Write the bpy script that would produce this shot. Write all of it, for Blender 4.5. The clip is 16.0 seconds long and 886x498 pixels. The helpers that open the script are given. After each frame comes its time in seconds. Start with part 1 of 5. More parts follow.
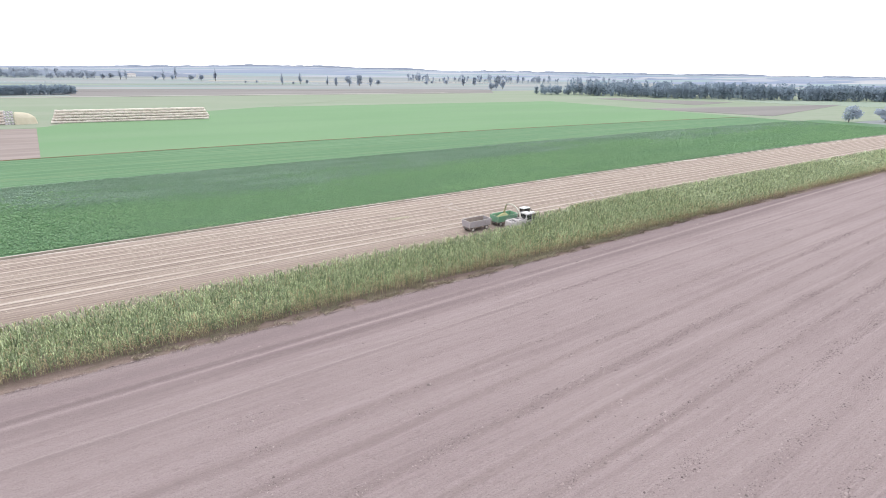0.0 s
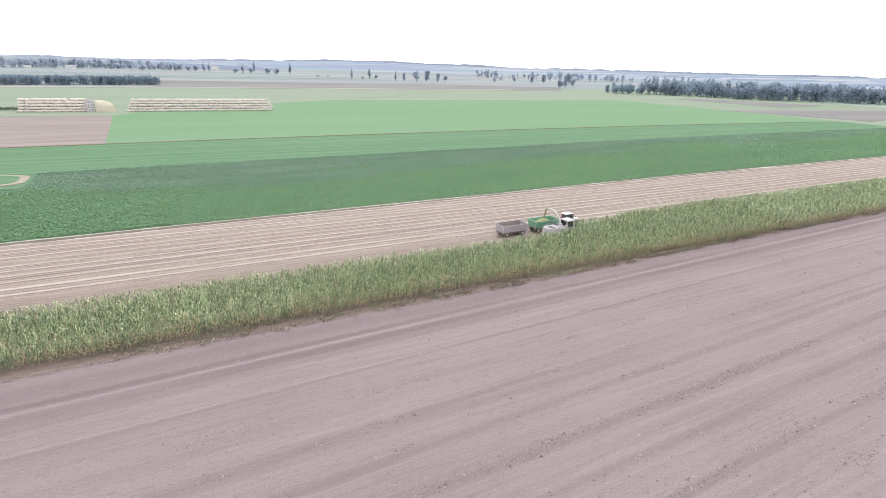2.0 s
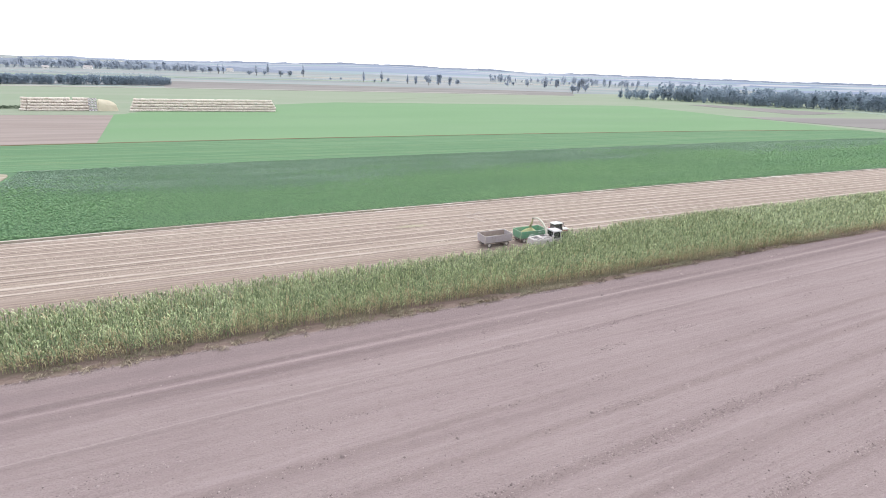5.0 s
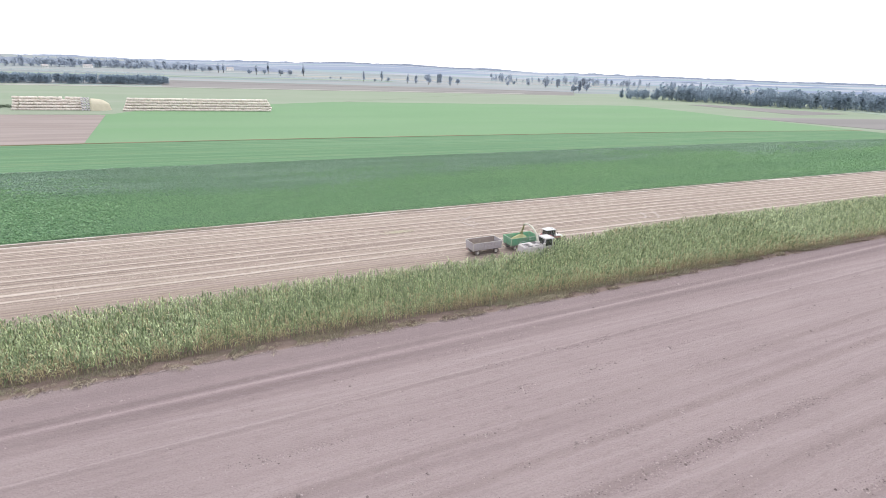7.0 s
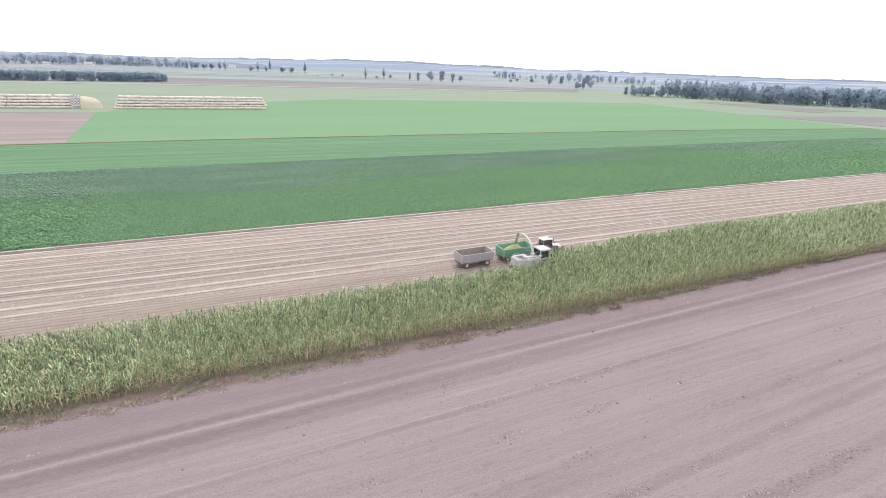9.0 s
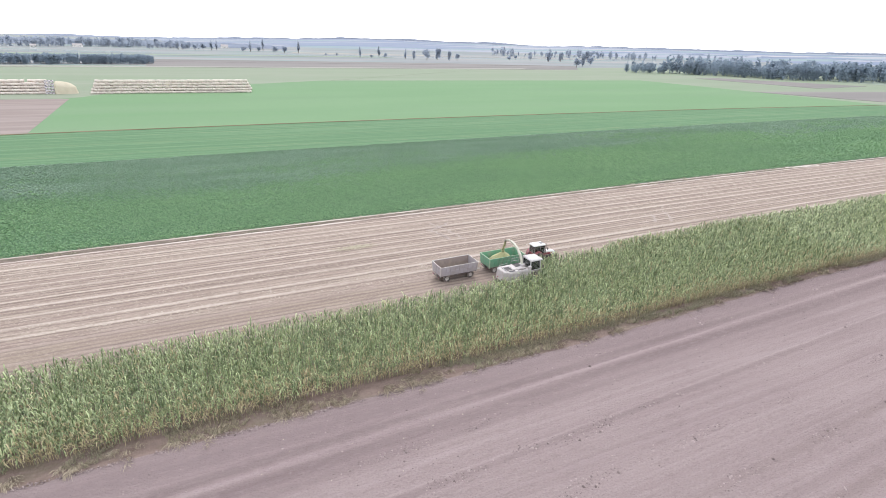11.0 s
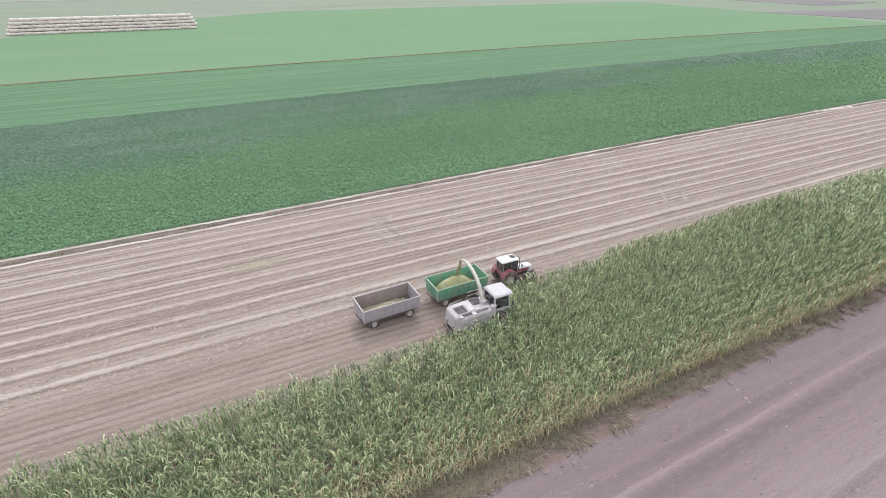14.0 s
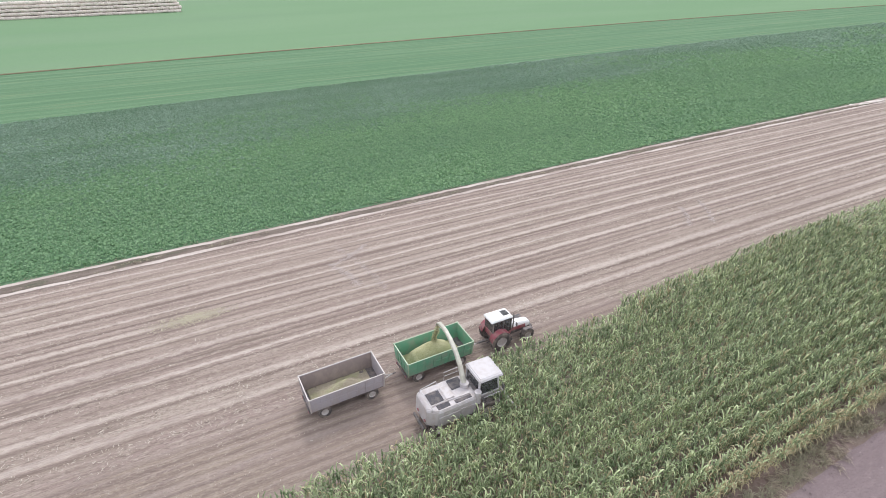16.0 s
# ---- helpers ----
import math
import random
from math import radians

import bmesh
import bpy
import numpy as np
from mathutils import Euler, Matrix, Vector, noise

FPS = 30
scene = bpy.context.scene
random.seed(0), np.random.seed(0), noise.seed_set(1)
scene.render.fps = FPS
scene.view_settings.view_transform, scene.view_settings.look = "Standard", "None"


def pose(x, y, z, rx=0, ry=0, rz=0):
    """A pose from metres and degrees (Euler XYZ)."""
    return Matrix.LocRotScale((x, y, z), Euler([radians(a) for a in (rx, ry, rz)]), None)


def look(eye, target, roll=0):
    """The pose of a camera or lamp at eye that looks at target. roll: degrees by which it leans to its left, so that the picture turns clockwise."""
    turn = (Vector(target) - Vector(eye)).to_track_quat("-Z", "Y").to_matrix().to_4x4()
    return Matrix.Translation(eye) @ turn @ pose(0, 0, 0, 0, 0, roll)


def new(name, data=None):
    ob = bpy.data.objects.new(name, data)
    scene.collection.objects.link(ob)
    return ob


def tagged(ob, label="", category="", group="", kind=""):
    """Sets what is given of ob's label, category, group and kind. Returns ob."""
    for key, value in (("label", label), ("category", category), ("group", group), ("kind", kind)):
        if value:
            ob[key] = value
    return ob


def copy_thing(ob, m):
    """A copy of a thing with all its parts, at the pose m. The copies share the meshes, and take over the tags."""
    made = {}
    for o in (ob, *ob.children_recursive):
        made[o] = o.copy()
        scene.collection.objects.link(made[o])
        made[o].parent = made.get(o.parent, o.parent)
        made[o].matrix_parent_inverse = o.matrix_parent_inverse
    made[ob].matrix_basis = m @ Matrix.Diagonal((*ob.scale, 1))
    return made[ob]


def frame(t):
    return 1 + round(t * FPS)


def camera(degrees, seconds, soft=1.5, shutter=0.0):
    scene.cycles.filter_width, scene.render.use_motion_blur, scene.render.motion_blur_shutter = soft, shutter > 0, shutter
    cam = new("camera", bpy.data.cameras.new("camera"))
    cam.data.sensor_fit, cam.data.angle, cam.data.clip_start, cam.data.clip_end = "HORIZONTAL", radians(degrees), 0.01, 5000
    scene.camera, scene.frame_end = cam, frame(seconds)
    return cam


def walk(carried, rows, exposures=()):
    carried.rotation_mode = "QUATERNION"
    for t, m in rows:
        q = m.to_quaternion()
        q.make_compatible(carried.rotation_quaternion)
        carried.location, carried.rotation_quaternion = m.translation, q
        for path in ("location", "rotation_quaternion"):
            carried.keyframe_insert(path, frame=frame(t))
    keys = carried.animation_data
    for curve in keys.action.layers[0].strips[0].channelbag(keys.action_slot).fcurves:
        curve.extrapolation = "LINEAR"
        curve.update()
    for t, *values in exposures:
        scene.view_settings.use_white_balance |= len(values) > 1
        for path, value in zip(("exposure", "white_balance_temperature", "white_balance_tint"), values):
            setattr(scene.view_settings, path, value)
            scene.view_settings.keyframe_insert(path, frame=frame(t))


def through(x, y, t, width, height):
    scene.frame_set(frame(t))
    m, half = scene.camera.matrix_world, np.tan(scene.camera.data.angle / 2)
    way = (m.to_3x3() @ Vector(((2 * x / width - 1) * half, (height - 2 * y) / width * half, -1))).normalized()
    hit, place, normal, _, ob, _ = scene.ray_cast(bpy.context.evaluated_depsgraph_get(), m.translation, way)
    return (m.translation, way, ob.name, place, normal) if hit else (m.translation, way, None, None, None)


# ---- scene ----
cam = camera(80.5, 16.0, soft=0.6)
PATH = [
    (0, (0.634, 0.598, 28.229), (1.677, 2.177, 27.583), 1.1),
    (0.5, (2.811, 1.248, 27.973), (3.79, 2.868, 27.328), 1.3),
    (1, (4.961, 1.941, 27.895), (5.882, 3.591, 27.24), 1.5),
    (1.5, (6.921, 2.698, 27.634), (7.795, 4.372, 26.975), 1.7),
    (2, (8.828, 3.419, 27.423), (9.665, 5.111, 26.761), 1.8),
    (2.5, (10.309, 3.935, 27.402), (11.13, 5.635, 26.741), 1.9),
    (3, (11.72, 4.532, 27.206), (12.534, 6.235, 26.546), 1.9),
    (3.5, (12.905, 4.966, 27.161), (13.716, 6.672, 26.503), 2.0),
    (4, (14.162, 5.408, 26.998), (14.965, 7.118, 26.343), 2.1),
    (6.5, (19.002, 7.776, 26.666), (19.795, 9.494, 26.019), 2.4),
    (7, (19.925, 8.693, 26.852), (20.716, 10.41, 26.2), 2.4),
    (7.5, (21.039, 9.851, 26.799), (21.828, 11.569, 26.144), 2.4),
    (8, (22.337, 11.147, 26.733), (23.122, 12.865, 26.075), 2.4),
    (8.5, (23.738, 12.699, 26.544), (24.518, 14.419, 25.884), 2.4),
    (11, (31.841, 22.302, 27.182), (32.609, 23.997, 26.449), 1.7),
    (11.5, (33.847, 24.718, 27.279), (34.608, 26.385, 26.479), 1.5),
    (12, (36.056, 27.466, 27.294), (36.808, 29.102, 26.423), 1.3),
    (12.5, (38.315, 30.483, 27.15), (39.064, 32.092, 26.229), 1.1),
    (13, (40.655, 33.717, 26.904), (41.408, 35.319, 25.972), 0.9),
    (13.5, (43.181, 36.906, 27.037), (43.938, 38.5, 26.096), 0.6),
    (14, (46.096, 40.381, 27.069), (46.855, 41.964, 26.112), 0.4),
    (14.5, (48.829, 43.742, 27.241), (49.587, 45.31, 26.259), 0.2),
    (15, (50.04, 45.865, 27.04), (50.803, 47.427, 26.05), 0.2),
    (15.5, (51.465, 47.789, 26.952), (52.222, 49.346, 25.951), 0.1),
    (16, (53.065, 49.872, 26.988), (53.797, 51.431, 25.973), -0.0),
]
walk(cam, [(t, look(eye, target, roll)) for t, eye, target, roll in PATH], [(0.0, 0.5, 6460, 10.7), (8.5, 0.49, 6440, 11.2), (11.5, 0.47, 6430, 12), (12.5, 0.39, 6390, 12.5), (13.5, 0.30, 6330, 13.5), (16.0, 0.26, 6320, 13.5)])

# ---- sky and sun: bright, thin overcast ----
world = bpy.data.worlds.new("overcast_sky")
scene.world = world
world.use_nodes = True
wn, wl = world.node_tree.nodes, world.node_tree.links
sky = wn.new("ShaderNodeTexSky")
sky.sky_type = "NISHITA"
sky.sun_disc = False
sky.sun_elevation = radians(48)
sky.sun_rotation = radians(25)
sky.air_density, sky.dust_density, sky.ozone_density = 1.0, 0.6, 1.0
cloud = wn.new("ShaderNodeHueSaturation")
cloud.inputs["Saturation"].default_value = 0.22
wl.new(sky.outputs["Color"], cloud.inputs["Color"])
veil = wn.new("ShaderNodeMix")   # an even white cloud layer over the sky
veil.data_type = "RGBA"
veil.inputs["Factor"].default_value = 0.75
wl.new(cloud.outputs["Color"], veil.inputs[6])
veil.inputs[7].default_value = (8.2, 8.35, 8.7, 1)
wl.new(veil.outputs[2], wn["Background"].inputs["Color"])
wn["Background"].inputs["Strength"].default_value = 0.15

sun_data = bpy.data.lights.new("sun", "SUN")
sun_data.energy, sun_data.angle, sun_data.color = 1.2, radians(14), (1.0, 0.96, 0.9)
sun = new("sun", sun_data)
SUN_AZ, SUN_EL = radians(25), radians(48)
sun.matrix_world = look((0, 0, 60), (-60 * math.sin(SUN_AZ) * math.cos(SUN_EL), -60 * math.cos(SUN_AZ) * math.cos(SUN_EL), 60 - 60 * math.sin(SUN_EL)))

# ---- materials ----
SHEAR = 0.024   # the field strips drift this much in y for each metre in x


def tree_of(name):
    m = bpy.data.materials.new(name)
    m.use_nodes = True
    return m, m.node_tree.nodes, m.node_tree.links, m.node_tree.nodes["Principled BSDF"]


def field_coords(nodes, links):
    """x along the strips, y across them, in metres."""
    geo = nodes.new("ShaderNodeNewGeometry")
    sep = nodes.new("ShaderNodeSeparateXYZ")
    links.new(geo.outputs["Position"], sep.inputs[0])
    m = nodes.new("ShaderNodeMath")
    m.operation = "MULTIPLY_ADD"
    m.inputs[1].default_value = -SHEAR
    links.new(sep.outputs["X"], m.inputs[0])
    links.new(sep.outputs["Y"], m.inputs[2])
    com = nodes.new("ShaderNodeCombineXYZ")
    links.new(sep.outputs["X"], com.inputs["X"])
    links.new(m.outputs[0], com.inputs["Y"])
    links.new(sep.outputs["Z"], com.inputs["Z"])
    return com.outputs[0]


def noise_of(nodes, links, coords, stretch, scale=1.0, detail=4.0, rough=0.55, lo=0.3, hi=0.7):
    mp = nodes.new("ShaderNodeMapping")
    mp.inputs["Scale"].default_value = stretch
    links.new(coords, mp.inputs["Vector"])
    n = nodes.new("ShaderNodeTexNoise")
    n.inputs["Scale"].default_value, n.inputs["Detail"].default_value, n.inputs["Roughness"].default_value = scale, detail, rough
    links.new(mp.outputs[0], n.inputs["Vector"])
    r = nodes.new("ShaderNodeMapRange")
    r.inputs["From Min"].default_value, r.inputs["From Max"].default_value = lo, hi
    links.new(n.outputs["Fac"], r.inputs["Value"])
    return r.outputs[0]


def mixed(nodes, links, fac, a, b, amount=1.0, blend="MIX"):
    mx = nodes.new("ShaderNodeMix")
    mx.data_type, mx.blend_type = "RGBA", blend
    if amount != 1.0:
        k = nodes.new("ShaderNodeMath")
        k.operation = "MULTIPLY"
        k.inputs[1].default_value = amount
        links.new(fac, k.inputs[0])
        fac = k.outputs[0]
    links.new(fac, mx.inputs["Factor"])
    for sock, v in ((mx.inputs[6], a), (mx.inputs[7], b)):
        if isinstance(v, tuple):
            sock.default_value = (*v, 1)
        else:
            links.new(v, sock)
    return mx.outputs[2]


def bands(nodes, links, co, period, phase, width, wobble=0.25):
    """Long stripes that run with the rows and fade in and out on their way."""
    def math_node(op, a, b):
        k = nodes.new("ShaderNodeMath")
        k.operation = op
        for sock, val in zip(k.inputs, (a, b)):
            if isinstance(val, (int, float)):
                sock.default_value = val
            else:
                links.new(val, sock)
        return k.outputs[0]
    sep = nodes.new("ShaderNodeSeparateXYZ")
    links.new(co, sep.inputs[0])
    bend = math_node("MULTIPLY", noise_of(nodes, links, co, (0.03, 0.25, 1), 1.0, lo=0.0, hi=1.0), wobble)
    bend = math_node("ADD", bend, math_node("MULTIPLY", noise_of(nodes, links, co, (0.8, 1.2, 1), 1.0, lo=0.0, hi=1.0), 0.35))
    f = math_node("FRACT", math_node("DIVIDE", math_node("ADD", math_node("ADD", sep.outputs["Y"], bend), phase), period), 0)
    away = math_node("ABSOLUTE", math_node("SUBTRACT", f, 0.5), 0)
    r = nodes.new("ShaderNodeMapRange")
    r.interpolation_type = "SMOOTHSTEP"
    r.inputs["From Min"].default_value, r.inputs["From Max"].default_value = width / period * 0.5, width / period * 0.22
    links.new(away, r.inputs["Value"])
    return math_node("MULTIPLY", r.outputs[0], math_node("MULTIPLY", noise_of(nodes, links, co, (0.03, 0.45, 1), 1.0, lo=0.25, hi=0.6), noise_of(nodes, links, co, (0.7, 2.5, 1), 1.0, lo=0.15, hi=0.5)))


def tracks(nodes, links, co, lines, lean, pivot, solid):
    """Soft bands at given places across the strip: wheel tracks, tillage, painted rut shade. lines: (place, half
    width); lean: drift for each metre past the pivot; solid: how little they break up.
    """
    def math_node(op, a, b):
        k = nodes.new("ShaderNodeMath")
        k.operation = op
        for sock, val in zip(k.inputs, (a, b)):
            if isinstance(val, (int, float)):
                sock.default_value = val
            else:
                links.new(val, sock)
        return k.outputs[0]
    sep = nodes.new("ShaderNodeSeparateXYZ")
    links.new(co, sep.inputs[0])
    drift = math_node("MULTIPLY", math_node("SUBTRACT", sep.outputs["X"], pivot), lean)
    bend = math_node("MULTIPLY", noise_of(nodes, links, co, (0.05, 0.2, 1), 1.0, lo=0.0, hi=1.0), 0.5)
    fray = math_node("MULTIPLY", noise_of(nodes, links, co, (0.9, 1.6, 1), 1.4, lo=0.0, hi=1.0), 0.45)
    at = math_node("SUBTRACT", math_node("ADD", sep.outputs["Y"], math_node("ADD", bend, fray)), math_node("ADD", drift, 0.47))
    worn = None
    for place, half in lines:
        r = nodes.new("ShaderNodeMapRange")
        r.interpolation_type = "SMOOTHSTEP"
        r.inputs["From Min"].default_value, r.inputs["From Max"].default_value = half * 1.45, half * 0.35
        links.new(math_node("ABSOLUTE", math_node("SUBTRACT", at, place), 0), r.inputs["Value"])
        worn = r.outputs[0] if worn is None else math_node("MAXIMUM", worn, r.outputs[0])
    along = noise_of(nodes, links, co, (0.03, 0.4, 1), 1.0, lo=0.2, hi=0.55)
    along = math_node("MULTIPLY", along, noise_of(nodes, links, co, (0.9, 2.5, 1), 1.2, lo=0.1, hi=0.5))
    return math_node("MULTIPLY", worn, math_node("MAXIMUM", along, solid))


def land(name, base, layers, rough=0.95, bump=None, stripes=(), wobble=0.25, worn=()):
    """A field surface. layers: (stretch, scale, low, high, colour, amount); bump: (stretch, scale, strength, depth);
    worn: bands of wear, tillage or painted shade (lines, colour, amount, lean, pivot, solid).
    """
    m, nodes, links, bsdf = tree_of(name)
    co = field_coords(nodes, links)
    col = base
    for stretch, scale, lo, hi, colour, amount in layers:
        col = mixed(nodes, links, noise_of(nodes, links, co, stretch, scale, lo=lo, hi=hi), col, colour, amount)
    for period, phase, width, colour, amount in stripes:
        col = mixed(nodes, links, bands(nodes, links, co, period, phase, width, wobble), col, colour, amount)
    for lines, colour, amount, lean, pivot, solid in worn:
        col = mixed(nodes, links, tracks(nodes, links, co, lines, lean, pivot, solid), col, colour, amount)
    links.new(col, bsdf.inputs["Base Color"])
    bsdf.inputs["Roughness"].default_value = rough
    bsdf.inputs["Specular IOR Level"].default_value = 0.15
    if bump:
        stretch, scale, strength, depth = bump
        b = nodes.new("ShaderNodeBump")
        b.inputs["Strength"].default_value, b.inputs["Distance"].default_value = strength, depth
        links.new(noise_of(nodes, links, co, stretch, scale, detail=5, lo=0.2, hi=0.8), b.inputs["Height"])
        links.new(b.outputs[0], bsdf.inputs["Normal"])
    return m


def leafy(name, a, b, dark=None, patch=(0.03, 0.06, 0.05), patch_amount=0.5, rough=0.6, through=0.25, gap_shade=None):
    """Leaves: every leaf its own tone, with broad patches over the whole stand; a last dark noise paints shaded gaps
    between plants.
    """
    m, nodes, links, bsdf = tree_of(name)
    geo = nodes.new("ShaderNodeNewGeometry")
    col = mixed(nodes, links, geo.outputs["Random Per Island"], a, b)
    if dark:
        co = field_coords(nodes, links)
        col = mixed(nodes, links, noise_of(nodes, links, co, patch, 1.0, lo=0.38, hi=0.62), col, dark, patch_amount)
    # dark blotches painted in as the shade between plants
    if gap_shade:
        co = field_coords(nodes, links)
        col = mixed(nodes, links, noise_of(nodes, links, co, (1, 1, 0.5), gap_shade[0], detail=2, lo=0.42, hi=0.62), col, gap_shade[1], gap_shade[2])
    links.new(col, bsdf.inputs["Base Color"])
    bsdf.inputs["Roughness"].default_value = rough
    bsdf.inputs["Specular IOR Level"].default_value = 0.3
    tr = nodes.new("ShaderNodeBsdfTranslucent")
    links.new(col, tr.inputs["Color"])
    ms = nodes.new("ShaderNodeMixShader")
    ms.inputs[0].default_value = through
    links.new(bsdf.outputs[0], ms.inputs[1])
    links.new(tr.outputs[0], ms.inputs[2])
    links.new(ms.outputs[0], nodes["Material Output"].inputs["Surface"])
    return m


SOIL_LAYERS = [
    ((0.012, 0.22, 1), 1.0, 0.38, 0.62, (0.235, 0.186, 0.187), 0.6),
    ((0.02, 1.0, 1), 1.0, 0.38, 0.66, (0.337, 0.278, 0.275), 0.6),
    ((0.05, 4.0, 1), 1.0, 0.4, 0.7, (0.219, 0.173, 0.174), 0.45),
    ((1, 1, 1), 7.0, 0.5, 0.7, (0.165, 0.131, 0.131), 0.5),
    ((1, 1.4, 1), 3.6, 0.54, 0.66, (0.400, 0.335, 0.332), 0.22),
    ((0.6, 1.6, 1), 1.6, 0.55, 0.68, (0.180, 0.140, 0.141), 0.4),
    ((1, 1, 1), 0.06, 0.35, 0.65, (0.315, 0.257, 0.255), 0.4)]
SOIL_STRIPES = [(3.4, 0.7, 0.9, (0.220, 0.172, 0.175), 0.28), (7.3, 2.0, 1.2, (0.205, 0.159, 0.163), 0.28), (5.1, 3.3, 0.5, (0.350, 0.286, 0.288), 0.35)]
SOIL = land("harrowed_soil", (0.289, 0.231, 0.234), SOIL_LAYERS, bump=((1, 1.6, 1), 5.0, 0.9, 0.10), stripes=SOIL_STRIPES, wobble=5.0, worn=[
    ([(54.9, 1.7)], (0.215, 0.168, 0.173), 0.75, 0.03, 65.0, 0.6), ([(53.05, 0.5), (51.2, 0.75)], (0.185, 0.142, 0.146), 0.85, 0.034, 65.0, 0.45), ([(50.0, 0.5), (46.1, 0.3)], (0.21, 0.165, 0.168), 0.6, 0.034, 65.0, 0.2),
    ([(52.25, 0.17), (46.55, 0.1)], (0.36, 0.296, 0.295), 0.4, 0.034, 65.0, 0.2), ([(33.4, 0.5), (29.3, 0.5), (37.5, 0.4), (25.3, 0.5), (21.2, 0.4)], (0.20, 0.155, 0.153), 0.5, 0.03, 58.0, 0.0)])
FRESH_CUT = land("fresh_cut_stubble", (0.270, 0.214, 0.178), [
    ((0.03, 0.9, 1), 1.0, 0.4, 0.62, (0.335, 0.277, 0.226), 0.6),
    ((0.25, 2.4, 1), 1.0, 0.46, 0.64, (0.19, 0.145, 0.135), 0.6),
    ((0.9, 1.4, 1), 2.6, 0.55, 0.66, (0.42, 0.36, 0.30), 0.4),
    ((1.2, 3, 1), 2.2, 0.5, 0.68, (0.40, 0.345, 0.29), 0.5),
    ((1, 1, 1), 0.09, 0.4, 0.65, (0.31, 0.245, 0.215), 0.6)], bump=((0.8, 3, 1), 3.0, 0.8, 0.1),
    stripes=[(0.75, 0.2, 0.32, (0.16, 0.122, 0.112), 0.5), (0.75, 0.56, 0.22, (0.40, 0.34, 0.31), 0.35), (3.0, 1.0, 0.9, (0.36, 0.295, 0.27), 0.5)])
STUBBLE = land("maize_stubble", (0.31, 0.243, 0.219), [
    ((0.01, 0.36, 1), 1.0, 0.42, 0.6, (0.38, 0.317, 0.273), 0.7),
    ((0.05, 1.0, 1), 1.0, 0.45, 0.62, (0.43, 0.368, 0.315), 0.5),
    ((0.22, 2.2, 1), 1.0, 0.48, 0.64, (0.20, 0.155, 0.132), 0.6),
    ((0.9, 1.5, 1), 2.6, 0.54, 0.66, (0.50, 0.44, 0.377), 0.45),
    ((0.5, 3, 1), 2.0, 0.5, 0.7, (0.48, 0.429, 0.348), 0.5),
    ((1.2, 3, 1), 2.5, 0.52, 0.68, (0.15, 0.118, 0.098), 0.6),
    ((1, 1, 1), 0.05, 0.4, 0.65, (0.32, 0.256, 0.221), 0.4)], bump=((0.6, 3, 1), 3.0, 0.8, 0.1),
    # the dark 0.75 m stripes paint in the shade along the stump rows
    stripes=[(2.25, 0.4, 0.8, (0.25, 0.20, 0.164), 0.5), (0.75, 0.2, 0.3, (0.18, 0.14, 0.119), 0.5), (0.75, 0.55, 0.2, (0.44, 0.38, 0.329), 0.3), (9.0, 2.2, 0.5, (0.19, 0.148, 0.127), 0.6)],
    worn=[([(77.7, 0.28), (79.8, 0.32), (82.4, 0.18), (84.7, 0.26), (86.6, 0.15), (88.7, 0.26), (90.7, 0.16), (92.7, 0.26), (95.0, 0.15), (96.6, 0.22), (98.4, 0.14)], (0.58, 0.508, 0.454), 0.72, 0.006, 40.0, 0.0),
          # thin dark lines beside the tracks: rut shadow put into the colour
          ([(77.2, 0.12), (79.2, 0.14), (81.9, 0.12), (83.5, 0.12), (84.2, 0.13), (86.1, 0.12), (87.7, 0.1), (88.2, 0.13), (89.8, 0.12), (92.1, 0.13), (94.1, 0.1), (96.0, 0.12), (99.3, 0.16)], (0.165, 0.128, 0.112), 0.7, 0.006, 40.0, 0.0)])
DULL_EARTH = land("dull_trodden_earth", (0.40, 0.345, 0.30), [((0.3, 1, 1), 1.0, 0.4, 0.6, (0.26, 0.25, 0.17), 0.8)])
PALE_EARTH = land("pale_trodden_earth", (0.54, 0.48, 0.44), [((0.15, 1, 1), 1.0, 0.4, 0.6, (0.30, 0.24, 0.21), 0.8)])
VERGE = land("dry_verge_grass", (0.215, 0.160, 0.140), [
    ((0.3, 1.5, 1), 1.0, 0.4, 0.65, (0.29, 0.225, 0.20), 0.7),
    ((0.25, 0.6, 1), 1.0, 0.5, 0.66, (0.155, 0.15, 0.10), 0.55),
    ((1, 1, 1), 2.0, 0.45, 0.7, (0.155, 0.12, 0.10), 0.5)], bump=((1, 1, 1), 4.0, 0.8, 0.1))
BOUNDARY = land("dry_boundary_grass", (0.17, 0.13, 0.085), [((0.1, 1, 1), 1.0, 0.4, 0.65, (0.16, 0.17, 0.10), 0.8), ((0.04, 1, 1), 1.0, 0.55, 0.65, (0.33, 0.27, 0.19), 0.8)])
BEET_SOIL = land("ground_under_beet", (0.115, 0.205, 0.115), [
    ((1, 1, 1), 2.5, 0.4, 0.65, (0.125, 0.225, 0.118), 0.8),
    ((0.02, 0.1, 1), 1.0, 0.4, 0.62, (0.09, 0.165, 0.105), 0.6)], bump=((1, 1, 1), 3.0, 0.4, 0.05))
